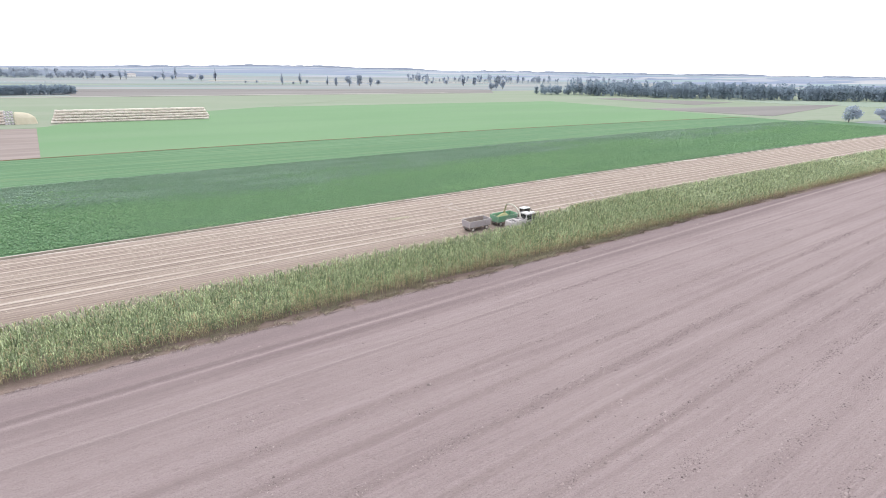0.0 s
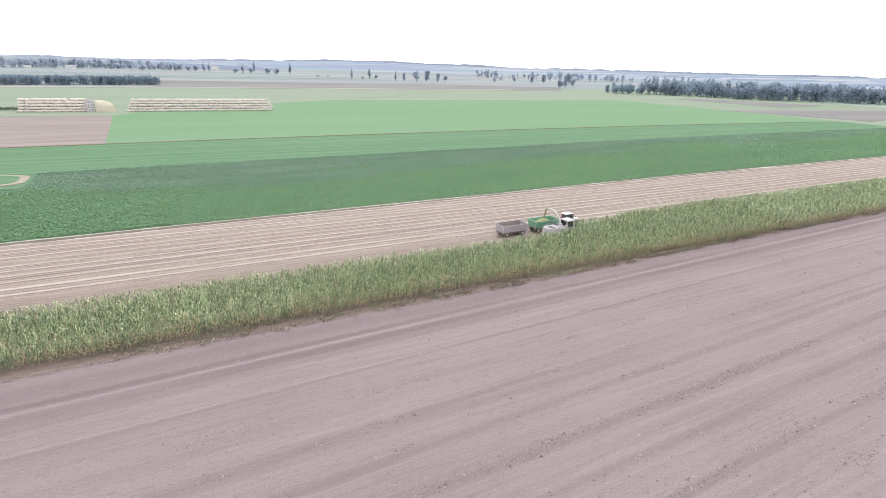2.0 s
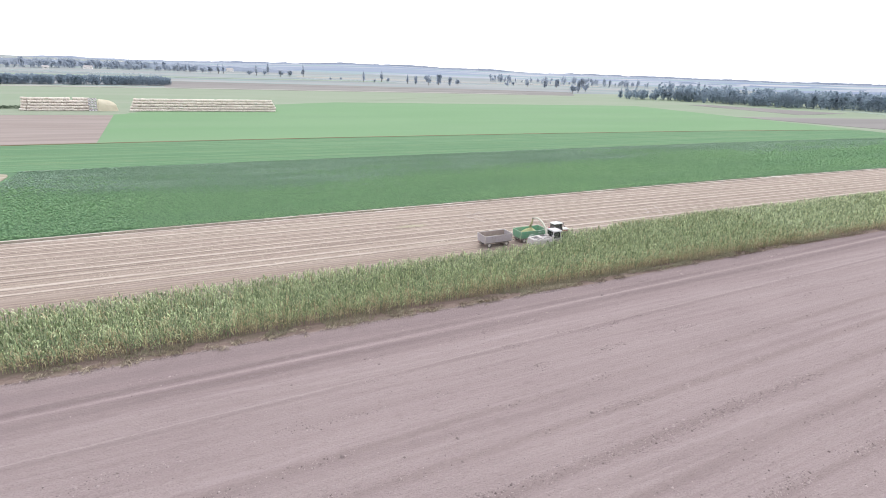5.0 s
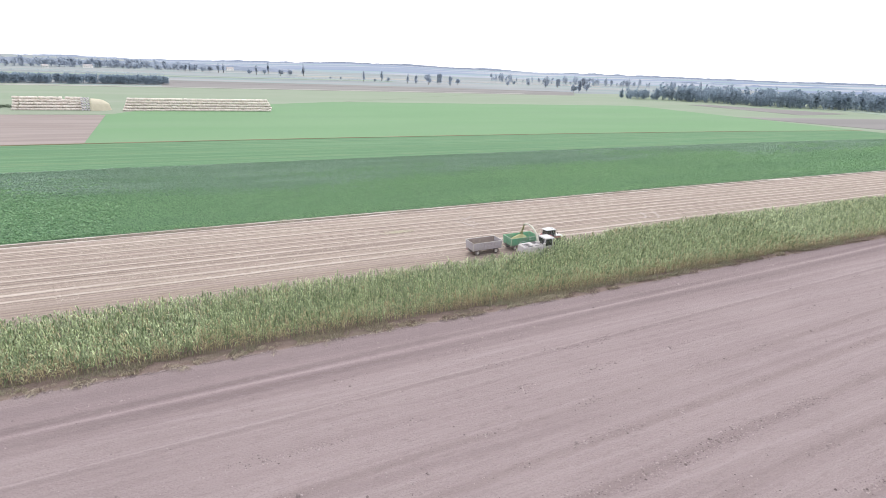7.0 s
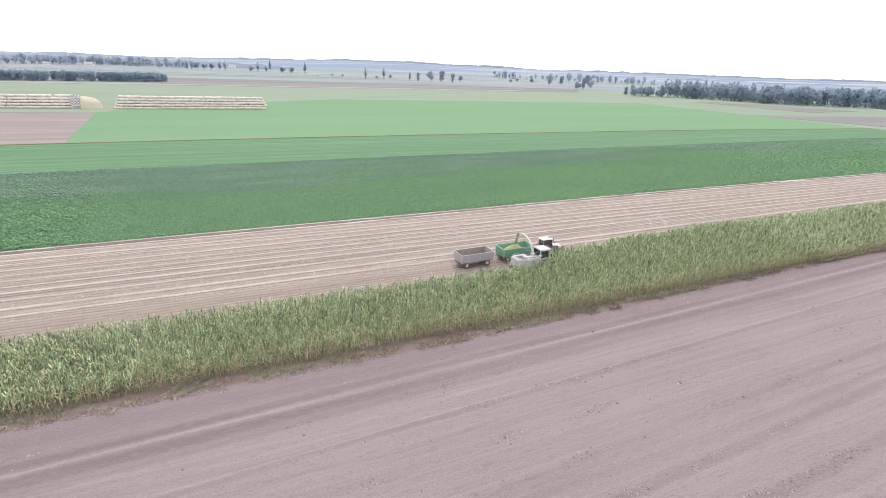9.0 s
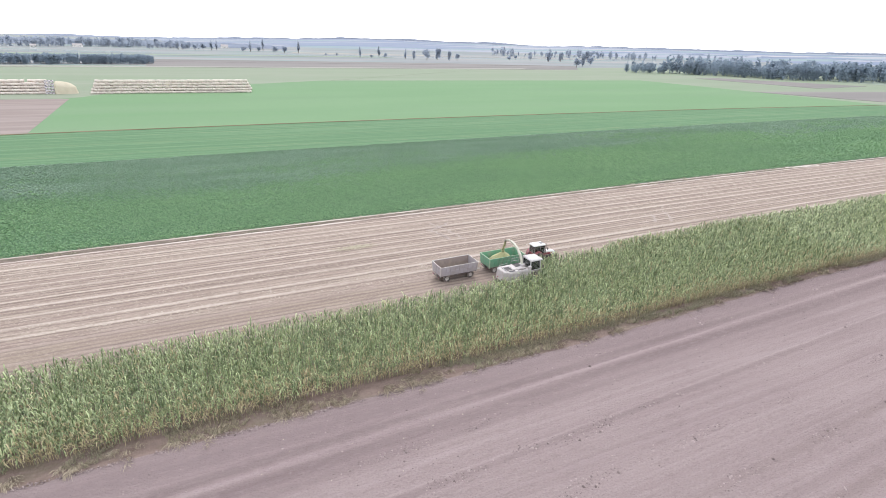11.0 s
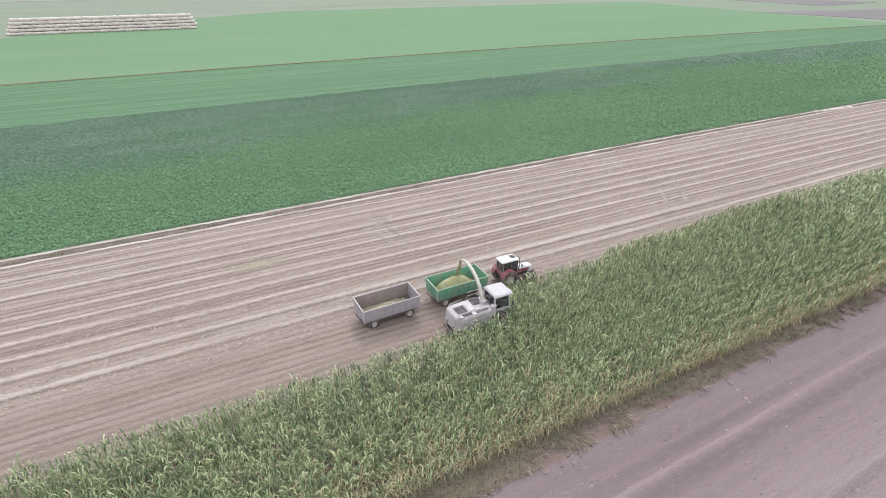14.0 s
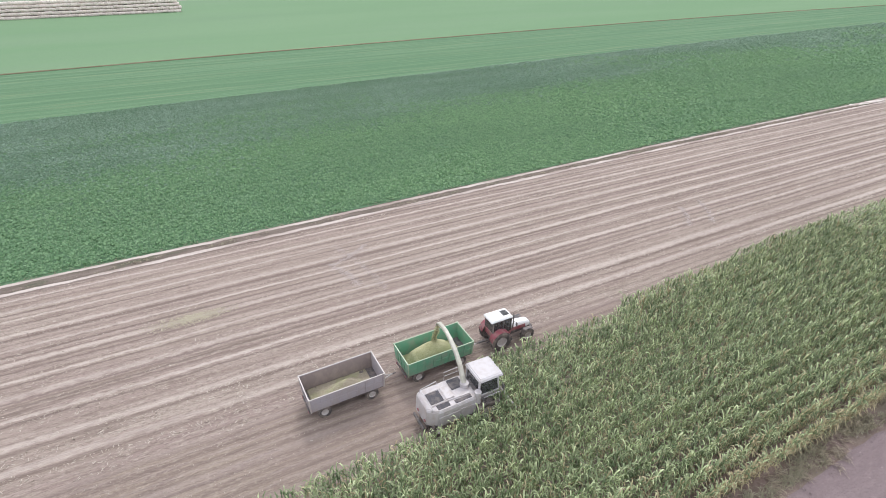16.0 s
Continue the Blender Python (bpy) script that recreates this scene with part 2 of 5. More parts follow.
STRIPED_GREEN = land("young_crop_striped", (0.105, 0.202, 0.108), [
    ((0.006, 0.5, 1), 1.0, 0.45, 0.62, (0.148, 0.25, 0.142), 0.7),
    ((0.05, 0.9, 1), 1.6, 0.54, 0.66, (0.19, 0.26, 0.14), 0.35),
    ((0.05, 0.6, 1), 1.0, 0.5, 0.65, (0.085, 0.18, 0.10), 0.6),
    ((0.6, 1.2, 1), 1.5, 0.45, 0.7, (0.085, 0.165, 0.085), 0.4)], bump=((1, 1, 1), 2.0, 0.6, 0.15),
    stripes=[(6.0, 1.0, 1.2, (0.18, 0.28, 0.16), 0.3), (13.0, 4.0, 1.1, (0.25, 0.28, 0.16), 0.25), (17.0, 9.0, 0.8, (0.28, 0.27, 0.18), 0.25), (4.1, 0.0, 0.9, (0.08, 0.18, 0.09), 0.4)], wobble=2.5)
BRIGHT_GREEN = land("meadow_green", (0.150, 0.262, 0.138), [
    ((0.006, 0.03, 1), 1.0, 0.4, 0.62, (0.175, 0.282, 0.158), 0.7),
    ((0.004, 0.02, 1), 2.3, 0.5, 0.7, (0.165, 0.255, 0.155), 0.5),
    ((0.5, 1.0, 1), 1.2, 0.45, 0.7, (0.13, 0.24, 0.138), 0.3)], bump=((1, 1, 1), 1.2, 0.5, 0.15))
FALLOW = land("fallow_grass", (0.22, 0.27, 0.195), [
    ((0.003, 0.02, 1), 1.0, 0.4, 0.62, (0.255, 0.285, 0.225), 0.8),
    ((0.02, 0.2, 1), 1.0, 0.45, 0.7, (0.20, 0.25, 0.17), 0.5)])
BARE_PLOT = land("bare_plot", (0.242, 0.202, 0.19), [
    ((0.02, 0.2, 1), 1.0, 0.4, 0.65, (0.31, 0.265, 0.248), 0.8),
    ((1, 1, 1), 0.8, 0.5, 0.75, (0.31, 0.235, 0.22), 0.4)])
# Distance haze is put into the pale, greyed base colours of these far fields.
FAR_BEIGE = land("hazed_far_stubble", (0.33, 0.315, 0.285), [
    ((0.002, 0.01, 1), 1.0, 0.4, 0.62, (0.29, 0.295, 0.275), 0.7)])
FAR_BROWN = land("hazed_far_ploughed", (0.195, 0.185, 0.182), [
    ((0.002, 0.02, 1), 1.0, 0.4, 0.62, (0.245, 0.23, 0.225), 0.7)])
FAR_GREEN = land("hazed_far_meadow", (0.22, 0.28, 0.22), [
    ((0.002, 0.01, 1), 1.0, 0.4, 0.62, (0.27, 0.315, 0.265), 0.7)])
DISTANCE = land("hazed_open_country", (0.21, 0.232, 0.242), [
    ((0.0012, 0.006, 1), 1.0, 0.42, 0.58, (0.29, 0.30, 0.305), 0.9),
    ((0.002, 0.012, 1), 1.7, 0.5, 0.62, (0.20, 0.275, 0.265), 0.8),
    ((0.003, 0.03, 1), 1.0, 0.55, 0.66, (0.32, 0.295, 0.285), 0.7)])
# Maize tones run wide: leaf highlights and dark gaps are painted into the colour.
MAIZE_LEAF = leafy("maize_leaf", (0.092, 0.146, 0.060), (0.70, 0.79, 0.47), (0.31, 0.36, 0.165), (0.05, 0.2, 0.01), 0.3, rough=0.42, through=0.12, gap_shade=(1.0, (0.085, 0.135, 0.065), 0.65))
MAIZE_DRY = leafy("dry_maize_leaf", (0.34, 0.285, 0.165), (0.60, 0.53, 0.34), through=0.12)
MAIZE_TASSEL = leafy("maize_tassel", (0.38, 0.385, 0.22), (0.53, 0.53, 0.35), through=0.15)
BEET_LEAF = leafy("beet_leaf", (0.125, 0.26, 0.122), (0.31, 0.49, 0.26), (0.165, 0.295, 0.17), (0.014, 0.06, 0.01), 0.5, rough=0.5)
GREY_BEET_LEAF = leafy("greyish_beet_leaf", (0.16, 0.255, 0.185), (0.33, 0.46, 0.35), (0.15, 0.265, 0.16), (0.03, 0.12, 0.01), 0.6, rough=0.4)
STRAW = leafy("maize_straw", (0.33, 0.275, 0.225), (0.58, 0.52, 0.45), through=0.05)
WEED = leafy("verge_weeds", (0.25, 0.21, 0.145), (0.47, 0.41, 0.30), (0.205, 0.245, 0.16), (0.22, 0.5, 0.1), 0.4, through=0.1)
CLOD = leafy("soil_clod", (0.125, 0.097, 0.098), (0.40, 0.33, 0.325), rough=0.95, through=0.0)

# ---- mesh helpers ----
rng = np.random.default_rng(7)


def shear(u, v):
    return v + SHEAR * u


def quads_object(name, verts, quads, materials, slots=None, parent=None):
    """One mesh out of arrays of corners and quads."""
    me = bpy.data.meshes.new(name)
    verts, quads = np.asarray(verts, np.float32), np.asarray(quads, np.int32)
    me.vertices.add(len(verts))
    me.vertices.foreach_set("co", verts.ravel())
    me.loops.add(quads.size)
    me.loops.foreach_set("vertex_index", quads.ravel())
    me.polygons.add(len(quads))
    me.polygons.foreach_set("loop_start", np.arange(0, quads.size, 4, dtype=np.int32))
    for m in materials:
        me.materials.append(m)
    if slots is not None:
        me.polygons.foreach_set("material_index", np.asarray(slots, np.int32))
    me.update(calc_edges=True)
    ob = new(name, me)
    ob.parent = parent
    return ob


def scatter(template, places, turns, sizes, heights=None):
    """Copies of a template (verts, quads, slots) laid into one set of arrays."""
    v, q, s = (np.asarray(a) for a in template)
    n = len(places)
    c, d = np.cos(turns)[:, None], np.sin(turns)[:, None]
    heights = sizes if heights is None else heights
    out = np.empty((n, len(v), 3))
    out[:, :, 0] = (v[None, :, 0] * c - v[None, :, 1] * d) * sizes[:, None] + places[:, 0:1]
    out[:, :, 1] = (v[None, :, 0] * d + v[None, :, 1] * c) * sizes[:, None] + places[:, 1:2]
    out[:, :, 2] = v[None, :, 2] * heights[:, None] + places[:, 2:3]
    quads = q[None] + (np.arange(n) * len(v))[:, None, None]
    return out.reshape(-1, 3), quads.reshape(-1, 4), np.tile(s, n)


def merged(sets):
    vs, qs, ss, at = [], [], [], 0
    for v, q, s in sets:
        vs.append(v), qs.append(q + at), ss.append(s)
        at += len(v)
    return np.concatenate(vs), np.concatenate(qs), np.concatenate(ss)


def blade(base, azimuth, length, rise, droop, width, slot, steps=3, twist=0.0):
    """An arching leaf: a folded strip of quads."""
    v, q = [], []
    for i in range(steps + 1):
        t = i / steps
        out = length * (0.12 * t + 0.88 * t ** 1.15)
        up = rise * math.sin(min(1.0, t * 1.25) * math.pi / 2) - droop * t * t
        w = width * (0.6 + 1.2 * t - 1.75 * t * t) if t < 1 else width * 0.08
        a = azimuth + twist * t
        x, y = base[0] + out * math.cos(azimuth), base[1] + out * math.sin(azimuth)
        v += [(x - w / 2 * math.sin(a), y + w / 2 * math.cos(a), base[2] + up - 0.1 * w), (x + w / 2 * math.sin(a), y - w / 2 * math.cos(a), base[2] + up + 0.25 * w)]
        if i:
            k = 2 * i
            q.append((k - 2, k - 1, k + 1, k))
    return np.array(v), np.array(q), np.full(len(q), slot)


def stalk(height, r0, r1, slot, lean=0.0):
    v = [(r0 * math.cos(a), r0 * math.sin(a), 0) for a in (0, 2.1, 4.2)] + [(r1 * math.cos(a) + lean, r1 * math.sin(a), height) for a in (0, 2.1, 4.2)]
    return np.array(v), np.array([(0, 1, 4, 3), (1, 2, 5, 4), (2, 0, 3, 5)]), np.full(3, slot)


# ---- the ground and its fields ----
lift = 0.0   # every sheet lies a little above the one before


def sheet(name, corners, z, material, label="", steps=(1, 1)):
    """A field laid on the ground between four corners (u, v) in plan, with a rim down to the soil."""
    global lift
    lift += 0.004
    a, b, c, d = (Vector((x, y, z + lift)) for x, y in corners)
    nu, nv = steps
    bm = bmesh.new()
    grid = [[bm.verts.new((a.lerp(b, i / nu)).lerp(d.lerp(c, i / nu), j / nv)) for i in range(nu + 1)] for j in range(nv + 1)]
    for j in range(nv):
        for i in range(nu):
            bm.faces.new((grid[j][i], grid[j][i + 1], grid[j + 1][i + 1], grid[j + 1][i]))
    rim = [e for e in bm.edges if e.is_boundary]
    for f in bmesh.ops.extrude_edge_only(bm, edges=rim)["geom"]:
        if isinstance(f, bmesh.types.BMVert):
            f.co.z = -0.3
    bmesh.ops.recalc_face_normals(bm, faces=bm.faces)
    me = bpy.data.meshes.new(name)
    bm.to_mesh(me)
    bm.free()
    me.materials.append(material)
    return tagged(new(name, me), label, "field", kind="structure")


def strip(name, u0, u1, v0, v1, z, material, label="", steps=(1, 1)):
    return sheet(name, [(u0, shear(u0, v0)), (u1, shear(u1, v0)), (u1, shear(u1, v1)), (u0, shear(u0, v1))], z, material, label, steps)


def ground_sheet():
    """One sheet to the horizon, rising a little far away."""
    bm = bmesh.new()
    xs = [-4600 + 230 * i for i in range(41)]
    ys = [-1500, -400, 0, 200, 400, 700, 1000, 1400, 1900, 2400, 2900, 3400, 3900, 4400, 4700]
    grid = []
    for y in ys:
        row = []
        for x in xs:
            far = max(0.0, math.hypot(x, y) - 1100) / 3000
            row.append(bm.verts.new((x, y, -0.06 + far * (1 + 5 * (noise.noise(Vector((x / 900, y / 700, 3))) + 0.2)))))
        grid.append(row)
    for r, s in zip(grid, grid[1:]):
        for i in range(len(xs) - 1):
            bm.faces.new((r[i], r[i + 1], s[i + 1], s[i]))
    me = bpy.data.meshes.new("ground")
    bm.to_mesh(me)
    bm.free()
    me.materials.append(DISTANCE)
    for p in me.polygons:
        p.use_smooth = True
    return tagged(new("ground", me), "open farmland of pale hazy fields reaching the horizon", "ground", kind="structure")


ground_sheet()
strip("soil_field", -140, 620, -160, 58.0, 0.0, SOIL, "bare harrowed pinkish-brown soil with long tillage streaks")
MARGIN = ("field_margin", -140, 430, lambda x: shear(x, 55.75 + 0.03 * min(max(x - 60, 0), 40)) + 0.25 * noise.noise(Vector((x * 0.5, 1, 0))), lambda x: shear(x, 60.5), 0.044, VERGE, "dry weedy margin between bare soil and maize", 900, 0.005)
strip("stubble_field", -140, 460, 58.0, 105.5, 0.0, STUBBLE, "pale maize stubble striped with straw and wheel tracks")
PATH_LINE = lambda x: 98.5 + 0.05 * x - 0.00008 * x * x + 0.7 * np.clip((x - 60) / 60, 0, 1)      # stubble against the path
BEET_TOP = lambda x: 159.3 + 0.075 * x - 0.0001 * x * x        # beet against the striped crop
BROWN_LINE = lambda x: 205.5 + 0.07 * x - 0.00016 * x * x      # striped crop against the meadow


def ribbon(name, u0, u1, low, high, z, material, label, steps=60, z_low=None):
    """A field between two gently curving boundaries."""
    xs = [u0 + (u1 - u0) * i / steps for i in range(steps + 1)]
    bm = bmesh.new()
    a = [bm.verts.new((x, low(x), z if z_low is None else z_low)) for x in xs]
    c = [bm.verts.new((x, high(x), z)) for x in xs]
    for i in range(steps):
        bm.faces.new((a[i], a[i + 1], c[i + 1], c[i]))
    for f in bmesh.ops.extrude_edge_only(bm, edges=[e for e in bm.edges if e.is_boundary])["geom"]:
        if isinstance(f, bmesh.types.BMVert):
            f.co.z = -0.3
    bmesh.ops.recalc_face_normals(bm, faces=bm.faces)
    me = bpy.data.meshes.new(name)
    bm.to_mesh(me)
    bm.free()
    me.materials.append(material)
    return tagged(new(name, me), label, "field", kind="structure")


wave = lambda x, k: shear(x, k) + 0.7 * noise.noise(Vector((x * 0.06, k, 0))) + 0.3 * noise.noise(Vector((x * 0.4, k, 3)))
ribbon("fresh_stubble", -140, 430, lambda x: shear(x, 60), lambda x: wave(x, 75.3), 0.034, FRESH_CUT, "freshly cut brown stubble beside the standing maize", 400)
ribbon(*MARGIN)
sheet("outer_grassland", [(-420, 190), (1000, 130), (1000, 700), (-420, 560)], 0.03, FALLOW, "grey-green grassland between the fields")
ribbon("beet_field", -140, 430, lambda x: PATH_LINE(x) + 2.2, BEET_TOP, 0.08, BEET_SOIL, "dense dark green sugar beet field")
ribbon("striped_crop_field", -140, 400, BEET_TOP, BROWN_LINE, 0.12, STRIPED_GREEN, "green crop striped with yellowish drill lines")
ribbon("meadow", -32, 400, lambda x: BROWN_LINE(x) + 0.9, lambda x: 303 + 16 * min(1, max(0, x + 22) / 12) + 90 * min(1, max(0, x + 14) / 124) ** 0.8 + 1.5 * noise.noise(Vector((x * 0.08, 7, 0))), 0.15, BRIGHT_GREEN, "bright light green meadow")
sheet("bare_plot", [(-160, BROWN_LINE(-160) + 0.9), (-14.7, BROWN_LINE(-14.7) + 0.9), (-21, 302), (-160, 300)], 0.17, BARE_PLOT, "reddish bare soil plot")
ribbon("field_boundary", -140, 400, BROWN_LINE, lambda x: BROWN_LINE(x) + 1.3 + 0.4 * noise.noise(Vector((x * 0.15, 4, 0))), 0.22, BOUNDARY, "narrow brown dry grass boundary")
sheet("fallow_field", [(-260, 304), (-14, 304), (400, 640), (-260, 480)], 0.1, FALLOW, "grey-green fallow grassland")


def rounded_plot(name, cx, cy, rx, ry, z, material, label):
    """A small plot with rounded corners."""
    bm = bmesh.new()
    ring = []
    for k in range(72):
        a = k * math.tau / 72
        s, t = math.cos(a), math.sin(a)
        wob = 0.25 * noise.noise(Vector((3 * s, 3 * t, z)))
        x = cx + (rx + wob) * math.copysign(abs(s) ** 0.35, s)
        ring.append(bm.verts.new((x, cy + 0.05 * (x - cx) + (ry + wob) * math.copysign(abs(t) ** 0.5, t), z)))
    bm.faces.new(ring)
    for f in bmesh.ops.extrude_edge_only(bm, edges=bm.edges[:])["geom"]:
        if isinstance(f, bmesh.types.BMVert):
            f.co.z = -0.3
    bmesh.ops.recalc_face_normals(bm, faces=bm.faces)
    me = bpy.data.meshes.new(name)
    bm.to_mesh(me)
    bm.free()
    me.materials.append(material)
    return tagged(new(name, me), label, "field", kind="structure")


rounded_plot("corner_plot", -56.0, 148.2, 31.6, 7.2, 0.24, DULL_EARTH, "bare trodden corner at the edge of the beet")
rounded_plot("corner_plot", -56.6, 148.4, 30.4, 6.2, 0.27, STRIPED_GREEN, "small green plot with a bare rim")

# ---- maize ----
def maize_plant(seed, dry_low, dry_high, leaves=11, steps=3, girth=1.0):
    """Stalk, arching leaves in two ranks, and a small tassel."""
    r = random.Random(seed)
    h = r.uniform(1.8, 2.0)
    sets = [stalk(h, 0.022, 0.010, 1 if dry_high > 0.2 else 0)]
    az = r.uniform(0, 6.28)
    for i in range(leaves):
        t = (i + 0.6) / leaves
        z = 0.24 + (h - 0.39) * t ** 0.85
        az += math.pi + r.gauss(0, 0.7)
        ln = r.uniform(0.38, 0.56) * (1.15 - 0.25 * t)
        slot = 1 if r.random() < (dry_low if t < 0.45 else dry_high) else 0
        top = max(0.0, t - 0.55)
        sets.append(blade((0, 0, z), az, ln * (1 - 0.4 * top), r.uniform(0.25, 0.5) + 0.5 * top, r.uniform(0.2, 0.6) * (1 - top), r.uniform(0.066, 0.108) * girth, slot, steps if t > 0.4 else 2, r.uniform(-0.5, 0.5)))
    for k in range(2):
        sets.append(blade((0, 0, h - 0.05), r.uniform(0, 6.28), r.uniform(0.05, 0.12), 0.24, 0.03, 0.025, 2, 1))
    return merged(sets)


HEADER_FRONT = 66.4   # the harvester has cut its rows up to here
NEAR_EDGE, CUT_EDGE, FAR_EDGE, ROW_GAP = 57.75, 68.0, 75.4, 1.0
sets = []
rows_v = np.arange(NEAR_EDGE, FAR_EDGE, ROW_GAP)
for lo, hi, gap, wide, leaves, steps, girth in ((18.0, 112.0, 0.165, 1.0, 11, 3, 1.0), (-14.0, 18.0, 0.2, 1.1, 9, 2, 1.2), (112.0, 200.0, 0.3, 1.25, 8, 2, 1.3), (200.0, 440.0, 0.62, 1.9, 5, 2, 1.7)):
    green_plants = [maize_plant(i, 0.12, 0.03, leaves, steps, girth) for i in range(9)]
    yellow_plants = [maize_plant(20 + i, 0.85, 0.45, leaves, steps, girth) for i in range(6)]
    for k, v in enumerate(rows_v):
        u = np.arange(lo, hi, gap)
        u = u + rng.uniform(-0.06, 0.06, len(u))
        if v > CUT_EDGE:
            u = u[u > HEADER_FRONT + 0.3 * math.sin(k * 2.1)]
        if not len(u):
            continue
        vv = v + rng.normal(0, 0.035, len(u)) + 0.01 * np.clip(u - 60, 0, 60)
        keep = (rng.random(len(u)) > 0.04) & (vv < np.clip(72.3 + 0.075 * (u - 72), 72.0, 75.0))
        u, vv = u[keep], vv[keep]
        edge = (0.78, 0.42, 0.2, 0.08)[k] if k < 4 else 0.05
        patch = np.array([noise.noise(Vector((a * 0.06, v * 0.2, 0))) for a in u])
        dry = rng.random(len(u)) < edge * np.clip(0.8 + u / 250, 0.85, 1.05) + 0.06 * np.clip(patch, 0, 1)
        pick = rng.integers(0, 1000, len(u))
        tuck = np.array([noise.noise(Vector((a * 1.0, v * 0.9, 8))) for a in u])
        tall = rng.normal(1.0, 0.05, len(u)) * (1 + 0.05 * patch + 0.17 * tuck) * (0.9 if k == 0 else 1)
        for bank, mask in ((green_plants, ~dry), (yellow_plants, dry)):
            for i, plant in enumerate(bank):
                sel = mask & (pick % len(bank) == i)
                m = int(sel.sum())
                if m:
                    places = np.stack([u[sel], shear(u[sel], vv[sel]), np.zeros(m)], 1)
                    sets.append(scatter(plant, places, rng.uniform(0, 6.28, m), tall[sel] * wide, tall[sel]))
verts, quads, slots = merged(sets)
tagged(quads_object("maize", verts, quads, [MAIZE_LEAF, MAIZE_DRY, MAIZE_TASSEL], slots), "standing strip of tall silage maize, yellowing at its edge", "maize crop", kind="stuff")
del sets

# ---- sugar beet ----
def rosette(seed, leaves):
    """Broad leaves that rise from the crown and bend over at the tip, one kinked quad each."""
    r = random.Random(seed)
    az, v, q = r.uniform(0, 6.28), [], []
    for i in range(leaves):
        az += 6.28 / leaves + r.uniform(-0.35, 0.35)
        ln, w, up = r.uniform(0.26, 0.42), r.uniform(0.13, 0.2), r.uniform(0.16, 0.42)
        c, d = math.cos(az), math.sin(az)
        mid = 0.58 * ln
        v += [(0.04 * c, 0.04 * d, 0.06), (mid * c + w * d, mid * d - w * c, up * 0.8), (ln * c, ln * d, up * r.uniform(0.6, 1.1)), (mid * c - w * d, mid * d + w * c, up)]
        q.append((4 * i, 4 * i + 1, 4 * i + 2, 4 * i + 3))
    return np.array(v), np.array(q), np.zeros(leaves, int)


sets = []
for u0, u1, du, dv, size, leaves in ((5, 115, 0.32, 0.38, 0.64, 4), (-60, 5, 0.44, 0.47, 0.88, 5), (115, 200, 0.5, 0.5, 0.95, 4), (200, 400, 0.9, 0.9, 1.35, 4)):
    rosettes = [rosette(i, leaves) for i in range(6)]
    uu, vv = np.meshgrid(np.arange(u0, u1, du), np.arange(100.5, 167, dv))
    uu, vv = uu.ravel(), vv.ravel()
    uu = uu + rng.uniform(-0.4, 0.4, len(uu)) * du
    vv = vv + rng.normal(0, 0.12, len(vv)) * dv
    yy = shear(uu, vv)
    low, high = PATH_LINE(uu) + 2.2, BEET_TOP(uu)
    keep = (yy > low + 0.25) & (yy < high) & (rng.random(len(uu)) > 0.04) & ~((uu < -23.5) & (yy > 140))
    uu, yy = uu[keep], yy[keep]
    zone = np.array([noise.noise(Vector((a * 0.015, d * 0.07, 1))) + 0.4 * noise.noise(Vector((a * 0.08, d * 0.3, 2))) for a, d in zip(uu, yy)])
    grey = yy > BEET_TOP(uu) - 24 + 16 * zone + rng.normal(0, 6, len(uu)) + 0.04 * np.clip(uu - 60, 0, 250)   # a greyer variety along the far side
    pick = rng.integers(0, 6, len(uu))
    for i, plant in enumerate(rosettes):
        sel = pick == i
        m = int(sel.sum())
        sz = rng.uniform(0.7, 1.25, m)
        laid = scatter(plant, np.stack([uu[sel], yy[sel], np.full(m, 0.06)], 1), rng.uniform(0, 6.28, m), sz * size, sz * size)
        sets.append((laid[0], laid[1], np.repeat(grey[sel].astype(int), len(plant[1]))))
verts, quads, slots = merged(sets)
tagged(quads_object("beet_plants", verts, quads, [BEET_LEAF, GREY_BEET_LEAF], slots), "closed rows of dark green leafy sugar beet", "beet crop", kind="stuff")
del sets

SPILL = leafy("spilled_maize", (0.37, 0.33, 0.235), (0.48, 0.44, 0.33), through=0.0)
SAND = land("pale_sand", (0.68, 0.64, 0.60), [((0.5, 1, 1), 0.9, 0.42, 0.58, (0.36, 0.30, 0.27), 0.95)])
PRESSED = leafy("pressed_stubble", (0.38, 0.32, 0.295), (0.48, 0.415, 0.385), through=0.0)
LODGED = leafy("lodged_dry_grass", (0.27, 0.225, 0.165), (0.52, 0.455, 0.35), through=0.08)


# ---- margins, litter, stumps and clods ----
def tuft(seed, blades=7, slot=0):
    r = random.Random(seed)
    return merged([blade((r.uniform(-0.1, 0.1), r.uniform(-0.1, 0.1), 0), r.uniform(0, 6.28), r.uniform(0.2, 0.45), r.uniform(0.25, 0.55), r.uniform(0.1, 0.4), r.uniform(0.022, 0.04), slot, 2) for _ in range(blades)])


def strewn(name, templates, u, v, z, sizes, materials, label, category, heights=None, swing=(0, 6.28)):
    sets, pick = [], rng.integers(0, len(templates), len(u))
    for i, tm in enumerate(templates):
        sel = pick == i
        m = int(sel.sum())
        places = np.stack([u[sel], shear(u[sel], v[sel]), np.full(m, z)], 1)
        sets.append(scatter(tm, places, rng.uniform(*swing, m), sizes[sel], None if heights is None else heights[sel]))
    vs, qs, ss = merged(sets)
    return tagged(quads_object(name, vs, qs, materials, ss), label, category, kind="stuff")


